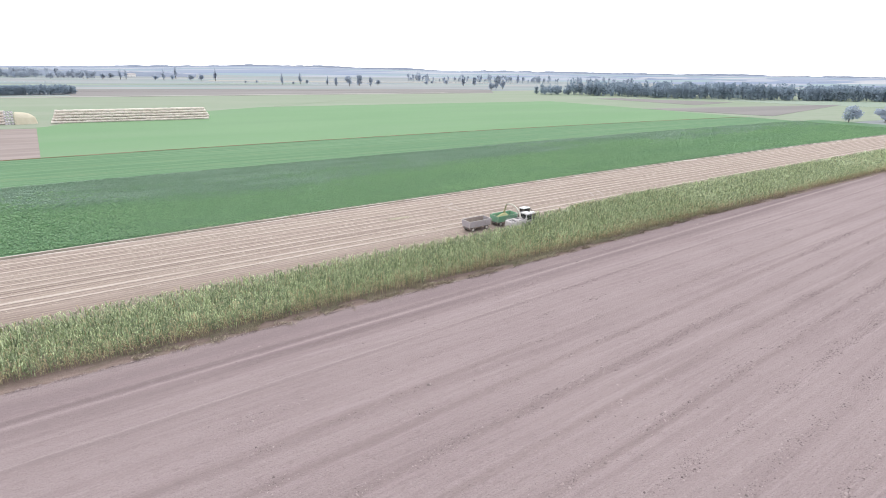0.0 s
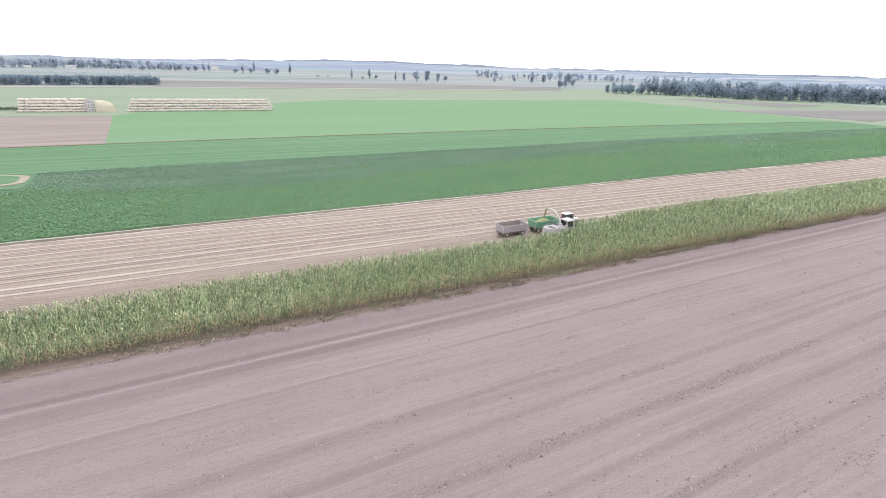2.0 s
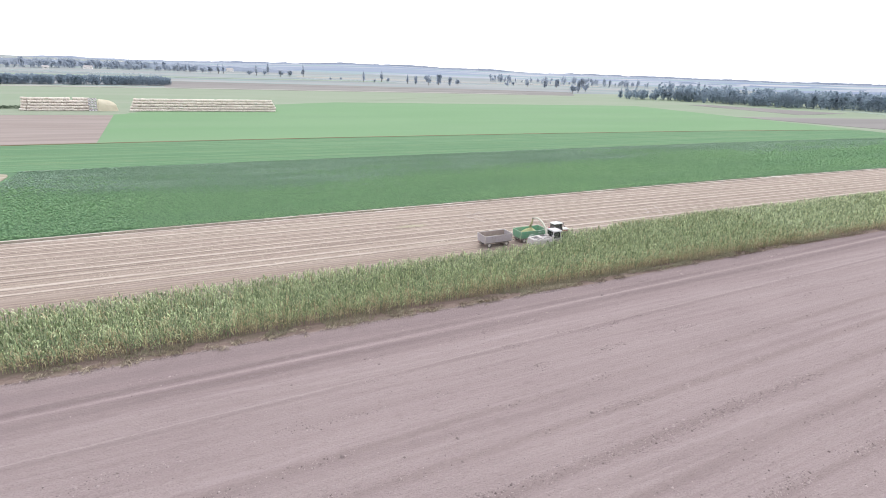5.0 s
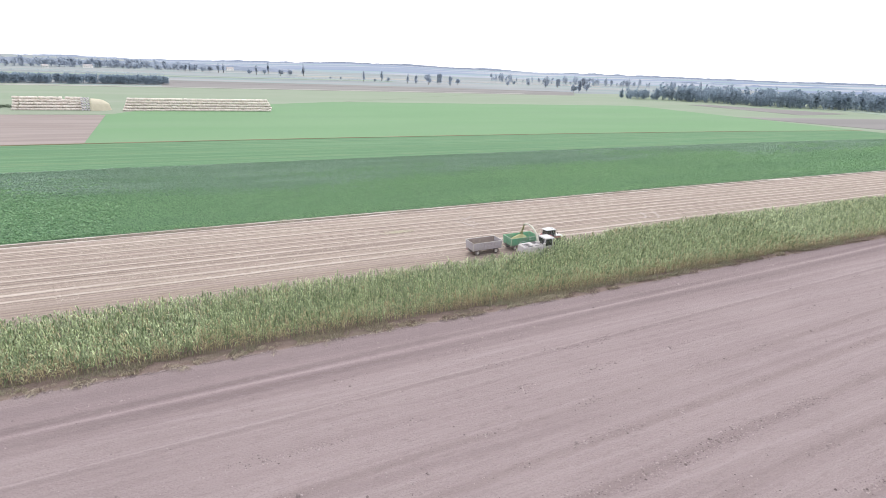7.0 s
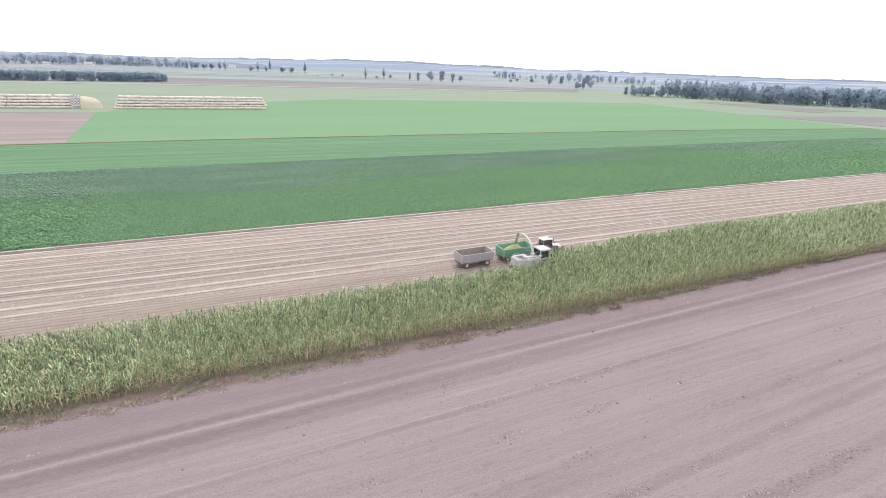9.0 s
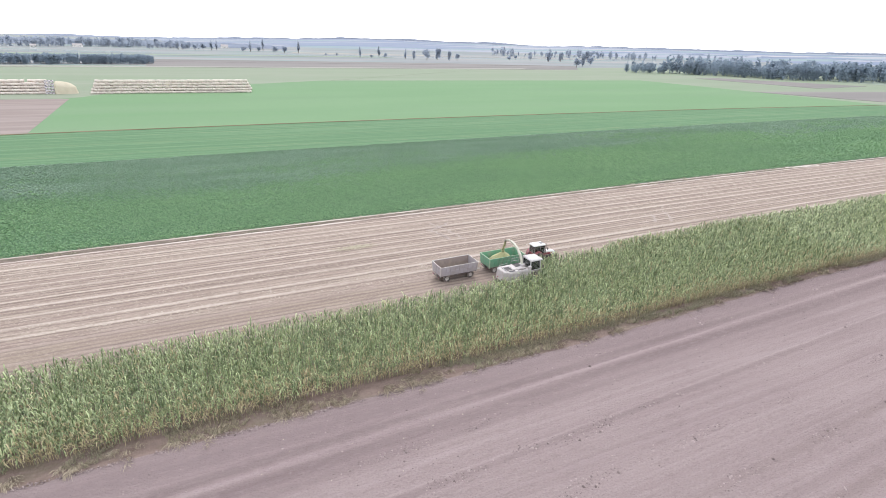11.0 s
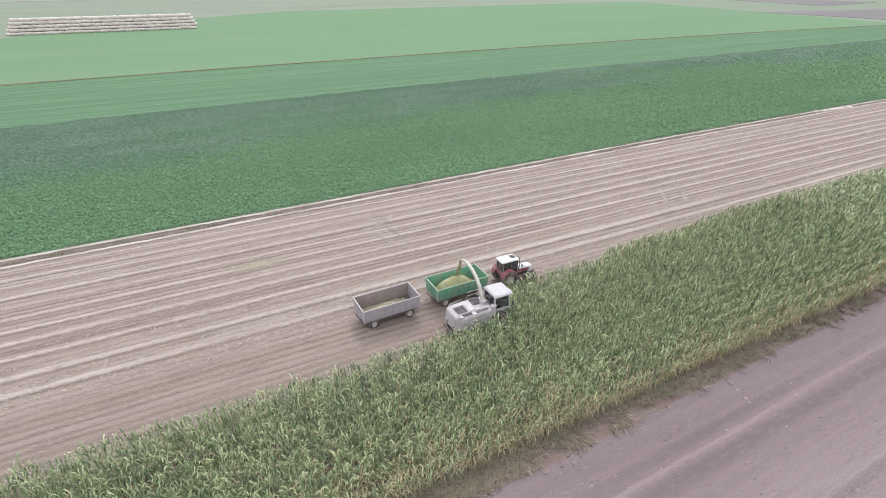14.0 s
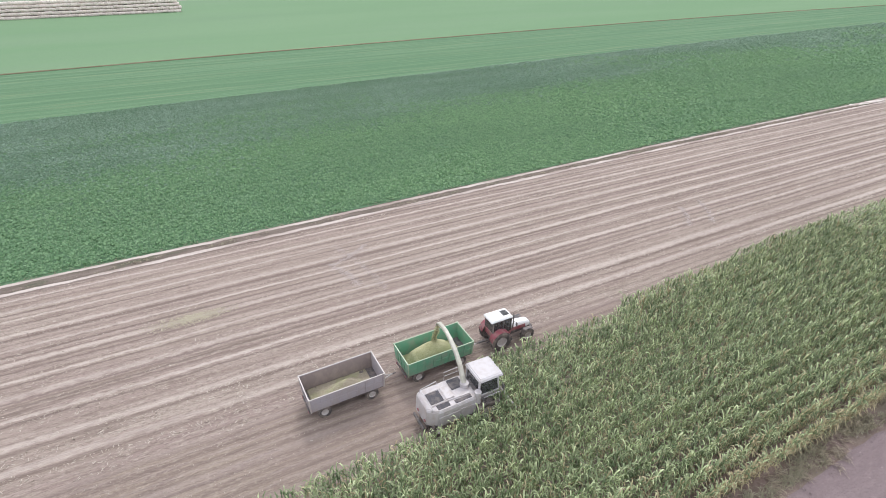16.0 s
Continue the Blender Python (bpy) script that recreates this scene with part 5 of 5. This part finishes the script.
def bale_stack(label, x0, x1, y, layers, group, crosswise=0):
    """Rows of round bales laid end to end, each layer in the hollows of the one below; crosswise: columns of blue-netted bales closing one end."""
    st = root("bale_stack", label, "bale stack", pose(x0, y, 0, 0, 0, 0.6), group)
    tm = [bale_template(i) for i in range(4)]
    fronts, ends = [], []
    for i in range(4):
        for bank, wrap in ((fronts, BALE), (ends, BLUE_NET)):
            ob = quads_object("bale", *tm[i][:2], [wrap])
            bank.append(ob.data)
            bpy.data.objects.remove(ob)
    sets = []
    for k in range(layers):
        inset = 0.55 * k if not crosswise else 0.35 * min(k, 2)
        xs = np.arange(inset, x1 - x0 - (1.26 * crosswise if crosswise else inset), 1.2) + 0.6
        if crosswise:
            xs[:2] -= 0.4
        for i in range(crosswise):
            ob = new("bale", ends[(i + k) % 4])
            ob.parent = st
            ob.matrix_basis = Matrix.Translation((x1 - x0 - 0.62 - 1.26 * i, 0.6 + 0.3 * k + rng.normal(0, 0.08), 0.62 + 1.26 * k)) @ Matrix.Rotation(radians(90) + rng.normal(0, 0.04), 4, "Z")
        for row in range(min(3, layers + 1 - k)):
            pts = np.stack([xs + rng.normal(0, 0.03, len(xs)), 0.75 + 0.5 * k + 1.5 * row + rng.normal(0, 0.06, len(xs)), 0.62 + 1.28 * k + rng.normal(0, 0.05, len(xs))], 1)
            pts = pts[rng.random(len(xs)) > (0.07 if k == layers - 1 else 0.0)]
            turns = rng.normal(0, 0.03, len(pts))
            if row:
                sets.append(scatter(tm[row % 4], pts, turns, rng.uniform(0.96, 1.02, len(pts)), np.ones(len(pts))))
                continue
            for i, (p, a) in enumerate(zip(pts, turns)):
                ob = new("bale", fronts[i % 4])
                ob.parent = st
                ob.matrix_basis = Matrix.Translation(p) @ Matrix.Rotation(a, 4, "Z")
    vs, qs, ss = merged(sets)
    tagged(quads_object("straw_core", vs, qs, [BALE], ss, st), kind="stuff")
    return st


bale_stack("long pyramid stack of pale round straw bales on grass", -16.3, 55.6, 323.5, 5, "straw bale stacks")
bale_stack("shorter stack of pale round straw bales, blue-netted ones closing its end", -62.0, -30.5, 325.0, 5, "straw bale stacks", 3)


def straw_pile():
    bm = bmesh.new()
    rows = []
    for j in range(9):
        row = []
        for i in range(25):
            a, t = i * math.tau / 24, j / 8
            r = t * (1 + 0.08 * noise.noise(Vector((math.cos(a) * 2, math.sin(a) * 2, t * 3))))
            row.append(bm.verts.new(((7.7 if math.cos(a) > 0 else 1.3) * r * math.cos(a), 4.0 * r * math.sin(a), max(0.0, 5.5 * math.sqrt(max(0.0, 1 - t ** (2.6 if math.cos(a) > 0 else 5))) + 0.25 * noise.noise(Vector((i, j, 1.5)))) if j < 8 else -0.05)))
        rows.append(row)
    for a, b in zip(rows, rows[1:]):
        for i in range(24):
            bm.faces.new((a[i], a[i + 1], b[i + 1], b[i]))
    bmesh.ops.remove_doubles(bm, verts=bm.verts, dist=0.01)
    bmesh.ops.recalc_face_normals(bm, faces=bm.faces)
    me = bpy.data.meshes.new("straw_pile")
    bm.to_mesh(me)
    bm.free()
    me.materials.append(LOOSE_STRAW)
    ob = new("straw_pile", me)
    ob.location = (-29.4, 327.6, 0.1)
    return tagged(ob, "rounded heap of loose yellow straw beside bales", "straw pile")


straw_pile()

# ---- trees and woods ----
# Tree and woodland leaves are paled to blue-grey, painting distance haze into them.
FAR_LEAF = leafy("hazed_distant_foliage", (0.40, 0.45, 0.53), (0.45, 0.50, 0.58), through=0.5, rough=0.9)
WOOD_LEAF = leafy("hazed_woodland_foliage", (0.265, 0.33, 0.40), (0.30, 0.365, 0.435), through=0.45, rough=0.9)
HEDGE_LEAF = leafy("hedge_foliage", (0.10, 0.135, 0.095), (0.16, 0.20, 0.14), through=0.2, rough=0.9)
BARK = paint("bark", (0.13, 0.11, 0.10), 0.9, dirt=(0.2, 0.18, 0.17))


def crown_arrays(seed, n, rx, rz, zc, leaf, lumps=9):
    """Leaf clumps round a few boughs: an uneven crown with gaps."""
    r = np.random.default_rng(seed)
    centres = r.normal(0, 1, (lumps, 3))
    centres /= np.linalg.norm(centres, axis=1)[:, None]
    centres *= r.uniform(0.25, 0.72, lumps)[:, None]
    pick = r.integers(0, lumps, n)
    d = r.normal(0, 1, (n, 3))
    d /= np.linalg.norm(d, axis=1)[:, None]
    p = centres[pick] + d * r.uniform(0.25, 0.45, n)[:, None]
    p *= (rx, rx, rz)
    p[:, 2] += zc
    a, b = r.normal(0, 1, (n, 3)), r.normal(0, 1, (n, 3))
    a /= np.linalg.norm(a, axis=1)[:, None]
    b -= a * (a * b).sum(1)[:, None]
    b /= np.linalg.norm(b, axis=1)[:, None]
    s = leaf * r.uniform(0.6, 1.3, n)[:, None]
    v = np.stack([p - a * s - b * s * 0.6, p + a * s - b * s * 0.5, p + a * s * 0.8 + b * s * 0.6, p - a * s * 0.7 + b * s * 0.5], 1).reshape(-1, 3)
    return v, np.arange(4 * n).reshape(-1, 4), np.zeros(n, int)


def tree(label, seed, rx, rz, zc, clumps=700, leaf=0.05):
    """A tree one metre high: trunk with limbs, and its crown; copies are scaled to their height."""
    r = random.Random(seed)
    t = root("tree", label, "tree", Matrix.Identity(4))
    bm = tube([(0, 0, -0.01), (0.005, 0, 0.3), (0.0, 0.01, 0.75)], 0.02, 7, radii=[0.028, 0.02, 0.006])
    for i in range(6):
        a, z = i * 1.1 + r.uniform(-0.3, 0.3), 0.22 + 0.07 * i
        tube([(0, 0, z), (rx * 0.4 * math.cos(a), rx * 0.4 * math.sin(a), z + 0.1), (rx * 0.7 * math.cos(a), rx * 0.7 * math.sin(a), z + 0.2)], 0.01, 5, bm, [0.012, 0.008, 0.003])
    part("trunk", bm, BARK, t)
    vs, qs, ss = crown_arrays(seed, clumps, rx, rz, zc, leaf)
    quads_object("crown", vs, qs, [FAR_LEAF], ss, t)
    return t


round_tree = tree("rounded leafy tree standing alone in the fields", 1, 0.38, 0.48, 0.5)
tall_tree = tree("tall leafy field tree with a broken crown", 2, 0.26, 0.5, 0.5)
poplar = tree("slender upright poplar at a field edge", 3, 0.13, 0.5, 0.5, 320, 0.045)
bush = tree("low wide bush on a field boundary", 4, 0.6, 0.42, 0.5)
stands = [(bush, 200, 1349, 10), (bush, 117, 1204, 11), (round_tree, 146, 1195, 12), (round_tree, 169, 1130, 14), (round_tree, 186, 1124, 14.5),
          (poplar, 128, 1172, 20), (poplar, 164, 1290, 26), (poplar, 218, 1159, 24), (bush, 244, 1025, 4.5), (bush, 267, 1042, 4.5), (poplar, 279, 924, 19), (poplar, 328, 977, 20), (round_tree, 331, 950, 9),
          (round_tree, 300, 930, 6), (poplar, 350, 900, 16), (tall_tree, 359, 883, 15), (round_tree, 370, 853, 19), (tall_tree, 404, 888, 20), (tall_tree, 410, 855, 16), (round_tree, 436, 880, 12), (bush, 573, 938, 8),
          (round_tree, 616, 986, 9), (round_tree, 616, 932, 11), (tall_tree, 627, 887, 18), (tall_tree, 666, 904, 18), (round_tree, 518, 659, 14), (tall_tree, 560, 700, 20), (tall_tree, 734, 911, 22), (round_tree, 590, 720, 15),
          (round_tree, -51, 1241, 13), (tall_tree, -44, 1366, 20), (poplar, -1, 1258, 18), (poplar, 6, 1270, 17), (round_tree, 30, 1230, 13), (round_tree, 44, 1236, 15), (poplar, 60, 1240, 20), (poplar, 70, 1250, 19)]
for i, (kind_of, x, y, hgt) in enumerate(stands):
    c = copy_thing(kind_of, pose(x, y, 0, 0, 0, 47 * i))
    c.matrix_basis = pose(x, y, 0.0, 0, 0, 47 * i) @ Matrix.Diagonal((hgt, hgt, hgt, 1))
    tagged(c, group="scattered field trees")
for x, y, turn in ((425, 153, 20), (453, 142, 130)):
    c = copy_thing(bush, pose(x, y, 0, 0, 0, turn))
    c.matrix_basis = pose(x, y, 0.0, 0, 0, turn) @ Matrix.Diagonal((12.0, 12.0, 12.0, 1))
    tagged(c, "broad round field tree beside the beet's corner", group="scattered field trees")
for proto in (round_tree, tall_tree, poplar, bush):
    for o in list(proto.children_recursive) + [proto]:
        bpy.data.objects.remove(o)


def woods(name, label, corners, gap, height, seed, material, clumps=120, ragged=0.12):
    """A closed stand of trees between four corners in plan."""
    r = np.random.default_rng(seed)
    tm = []
    for i in range(4):
        vs, qs, ss = crown_arrays(seed + i, clumps, 0.3 if clumps > 20 else 0.55, 0.5, 0.47, 0.06 if clumps > 20 else 0.13, 8)
        tr = stalk(0.6, 0.03, 0.015, 0)
        tm.append(merged([(vs, qs, ss), tr]))
    a, b, c, d = (np.array(p, float) for p in corners)
    n = int(np.linalg.norm(b - a) * np.linalg.norm(d - a) / gap ** 2)
    s, t = r.random(n)[:, None], r.random(n)[:, None] ** 1.5
    p = (a * (1 - s) + b * s) * (1 - t) + (d * (1 - s) + c * s) * t
    hs = height * (1 + ragged * np.clip(r.normal(0, 1, n), -1.4, 1.4))
    sets = []
    for i in range(4):
        sel = np.arange(n) % 4 == i
        m = int(sel.sum())
        sets.append(scatter(tm[i], np.stack([p[sel, 0], p[sel, 1], np.zeros(m)], 1), r.uniform(0, 6.28, m), hs[sel], hs[sel]))
    vs, qs, ss = merged(sets)
    return tagged(quads_object(name, vs, qs, [material], ss), label, "woodland", kind="stuff")


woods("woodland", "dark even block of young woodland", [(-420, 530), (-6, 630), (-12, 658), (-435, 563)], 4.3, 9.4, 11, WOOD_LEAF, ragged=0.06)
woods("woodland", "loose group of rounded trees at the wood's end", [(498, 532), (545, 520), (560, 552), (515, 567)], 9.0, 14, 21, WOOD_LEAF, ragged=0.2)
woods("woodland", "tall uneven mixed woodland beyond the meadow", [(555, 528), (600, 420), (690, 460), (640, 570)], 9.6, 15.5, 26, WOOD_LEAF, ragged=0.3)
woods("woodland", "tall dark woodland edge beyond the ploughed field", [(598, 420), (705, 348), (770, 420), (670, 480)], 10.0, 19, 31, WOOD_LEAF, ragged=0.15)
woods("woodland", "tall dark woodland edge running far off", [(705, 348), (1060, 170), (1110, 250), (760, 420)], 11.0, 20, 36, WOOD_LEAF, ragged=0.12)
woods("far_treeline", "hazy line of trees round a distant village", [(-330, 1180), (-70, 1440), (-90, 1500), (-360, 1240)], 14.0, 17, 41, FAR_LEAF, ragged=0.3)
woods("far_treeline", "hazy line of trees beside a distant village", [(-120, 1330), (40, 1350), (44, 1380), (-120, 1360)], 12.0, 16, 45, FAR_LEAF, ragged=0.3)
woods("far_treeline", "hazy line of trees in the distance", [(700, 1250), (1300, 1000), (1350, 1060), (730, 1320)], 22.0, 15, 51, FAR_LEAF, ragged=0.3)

woods("hedgerow", "low dark hedge behind the bale stack", [(-130, 336.5), (-63.4, 336), (-63.4, 339), (-130, 339.5)], 0.8, 1.7, 77, HEDGE_LEAF, 14)
for c in ([(-300, 1005), (-30, 1020), (-30, 1024), (-300, 1009)], [(140, 1010), (560, 985), (560, 989), (140, 1014)], [(500, 1150), (900, 1010), (902, 1016), (502, 1156)]):
    woods("hedgerow", "low hazy hedge along a distant field", c, 1.9, 1.7, int(c[0][1]), FAR_LEAF, 10)

# ---- far houses ----
ROOF = paint("weathered_roof", (0.42, 0.40, 0.41), 0.8)
WALL = paint("white_render", (0.78, 0.77, 0.75), 0.8, dirt_amount=0.15)


def house(x, y, length, width, wall_h, turn, label):
    h = root("house", label, "house", pose(x, y, 0, 0, 0, turn), "far farm houses")
    L, W = length / 2, width / 2
    w = part("wall", box(-L, L, -W, W, -0.2, wall_h, 0.05), WALL, h)
    part("roof", loft([[(s * (L + 0.4), -W - 0.4, wall_h), (s * (L + 0.4), W + 0.4, wall_h), (s * (L + 0.4), 0, wall_h + W * 0.8)] for s in (-1, 1)], 0), ROOF, h)
    for k in range(4):
        part("window", box(-L + (k + 0.7) * length / 4.6, -L + (k + 0.7) * length / 4.6 + 1.1, -W - 0.04, -W + 0.1, 1.2, 2.5, 0.02), GRILLE, w)
    return h


house(96, 1500, 16, 9, 5, 10, "white farm building far across the fields")
house(-177, 1298, 15, 8, 3.6, -5, "long white farm building among distant trees")
house(-229, 1210, 9, 7, 3.2, 20, "small white house among distant trees")

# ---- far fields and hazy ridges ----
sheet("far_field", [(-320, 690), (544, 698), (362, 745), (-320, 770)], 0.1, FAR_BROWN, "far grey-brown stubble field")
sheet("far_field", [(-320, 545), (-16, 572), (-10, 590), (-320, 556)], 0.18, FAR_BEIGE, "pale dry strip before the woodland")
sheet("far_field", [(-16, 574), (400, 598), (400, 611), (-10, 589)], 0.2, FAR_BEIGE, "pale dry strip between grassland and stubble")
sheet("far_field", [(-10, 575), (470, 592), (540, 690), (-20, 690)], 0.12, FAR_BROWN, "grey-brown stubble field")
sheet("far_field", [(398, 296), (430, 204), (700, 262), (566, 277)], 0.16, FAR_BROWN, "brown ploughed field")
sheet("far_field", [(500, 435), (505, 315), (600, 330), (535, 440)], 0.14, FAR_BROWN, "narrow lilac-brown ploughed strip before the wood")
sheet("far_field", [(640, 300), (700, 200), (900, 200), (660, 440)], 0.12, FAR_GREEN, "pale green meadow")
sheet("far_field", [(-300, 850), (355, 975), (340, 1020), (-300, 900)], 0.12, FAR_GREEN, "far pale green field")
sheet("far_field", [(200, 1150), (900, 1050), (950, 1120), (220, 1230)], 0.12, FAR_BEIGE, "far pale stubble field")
# Blue distance haze is part of the crest woods' base colour.
HAZE = land("hazed_wooded_crest", (0.345, 0.39, 0.49), [((0.004, 0.004, 0.05), 1.0, 0.4, 0.62, (0.40, 0.44, 0.53), 0.8)], rough=1.0)


def patchwork():
    """Far hillside fields, haze painted into their tones: pale plots with darker hedge lines between them."""
    m, nodes, links, bsdf = tree_of("hazed_hillside_fields")
    co = field_coords(nodes, links)
    mp = nodes.new("ShaderNodeMapping")
    mp.inputs["Scale"].default_value = (0.0022, 0.0075, 0.0)
    mp.inputs["Rotation"].default_value = (0, 0, radians(-24))
    links.new(co, mp.inputs["Vector"])
    cells = nodes.new("ShaderNodeTexVoronoi")
    cells.inputs["Scale"].default_value = 1.0
    links.new(mp.outputs[0], cells.inputs["Vector"])
    sep = nodes.new("ShaderNodeSeparateXYZ")
    links.new(cells.outputs["Color"], sep.inputs[0])
    ramp = nodes.new("ShaderNodeValToRGB")
    ramp.color_ramp.interpolation = "CONSTANT"
    # Bluish tones: the haze over the far plots is painted in.
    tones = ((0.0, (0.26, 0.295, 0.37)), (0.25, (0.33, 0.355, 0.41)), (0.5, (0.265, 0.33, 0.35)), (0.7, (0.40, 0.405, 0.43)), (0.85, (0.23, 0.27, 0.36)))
    for i, (at, col) in enumerate(tones):
        el = ramp.color_ramp.elements[0] if i == 0 else (ramp.color_ramp.elements[1] if i == 1 else ramp.color_ramp.elements.new(at))
        el.position = at
        el.color = (*col, 1)
    links.new(sep.outputs[0], ramp.inputs[0])
    rim = nodes.new("ShaderNodeTexVoronoi")
    rim.feature = "DISTANCE_TO_EDGE"
    rim.inputs["Scale"].default_value = 1.0
    links.new(mp.outputs[0], rim.inputs["Vector"])
    near = nodes.new("ShaderNodeMapRange")
    near.inputs["From Min"].default_value, near.inputs["From Max"].default_value = 0.05, 0.02
    links.new(rim.outputs["Distance"], near.inputs["Value"])
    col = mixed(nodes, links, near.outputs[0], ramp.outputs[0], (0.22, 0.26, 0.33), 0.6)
    links.new(col, bsdf.inputs["Base Color"])
    bsdf.inputs["Roughness"].default_value = 1.0
    bsdf.inputs["Specular IOR Level"].default_value = 0.0
    return m


HILLSIDE = patchwork()
CREST = ((-44, 2), (-14, 2), (-7, 4), (1, 10), (8, 26), (14, 38), (19, 41), (25, 32), (34, 28), (45, 30), (55, 28), (63, 35), (84, 34))


def crest_at(a):
    """Height of the far hills in a compass direction, in metres."""
    return float(np.interp(a, [c[0] for c in CREST], [c[1] for c in CREST]))


def hillside():
    """Open slopes that climb to the far crest."""
    bm = bmesh.new()
    rows = []
    for j in range(25):
        t = j / 24
        r = 1500 + 2700 * t
        row = []
        for i in range(129):
            a = -44 + i
            h = -1 + (crest_at(a) + 1) * (t * t * (3 - 2 * t)) + 2.0 * t * noise.noise(Vector((a * 0.12, t * 5, 1)))
            row.append(bm.verts.new((r * math.sin(radians(a)), r * math.cos(radians(a)), h - 5 * t)))
        rows.append(row)
    for p, q in zip(rows, rows[1:]):
        for i in range(128):
            bm.faces.new((p[i], p[i + 1], q[i + 1], q[i]))
    me = bpy.data.meshes.new("backdrop")
    bm.to_mesh(me)
    bm.free()
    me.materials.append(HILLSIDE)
    for p in me.polygons:
        p.use_smooth = True
    return tagged(new("backdrop", me), "pale hazy hillside of strip fields", "hills", kind="structure")


def ridge(dist, a0, a1, rise, seed, material):
    """A wooded ridge so far off that it stands as a band under the sky. rise: height in a compass direction."""
    bm = bmesh.new()
    low, top, back = [], [], []
    steps = 420
    for i in range(steps + 1):
        t = i / steps
        deg = a0 + (a1 - a0) * t
        a = radians(deg)
        swell = 0.6 + 0.9 * noise.noise(Vector((deg * 0.16, seed, 0))) + 0.45 * noise.noise(Vector((deg * 0.9, seed, 2))) + 0.2 * noise.noise(Vector((deg * 4, seed, 4)))
        hgt = (rise(deg) - dist * 0.0012) * min(1, 14 * t, 14 * (1 - t)) + dist * 0.0036 * max(0.1, swell)
        x, y = dist * math.sin(a), dist * math.cos(a)
        low.append(bm.verts.new((x, y, -3)))
        top.append(bm.verts.new((x * 1.002, y * 1.002, hgt)))
        back.append(bm.verts.new((x * 1.06, y * 1.06, hgt * 0.8)))
    for i in range(steps):
        bm.faces.new((low[i], low[i + 1], top[i + 1], top[i]))
        bm.faces.new((top[i], top[i + 1], back[i + 1], back[i]))
    bmesh.ops.recalc_face_normals(bm, faces=bm.faces)
    me = bpy.data.meshes.new("backdrop")
    bm.to_mesh(me)
    bm.free()
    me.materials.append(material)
    return tagged(new("backdrop", me), "hazy blue wooded ridge under the skyline", "hills", kind="structure")


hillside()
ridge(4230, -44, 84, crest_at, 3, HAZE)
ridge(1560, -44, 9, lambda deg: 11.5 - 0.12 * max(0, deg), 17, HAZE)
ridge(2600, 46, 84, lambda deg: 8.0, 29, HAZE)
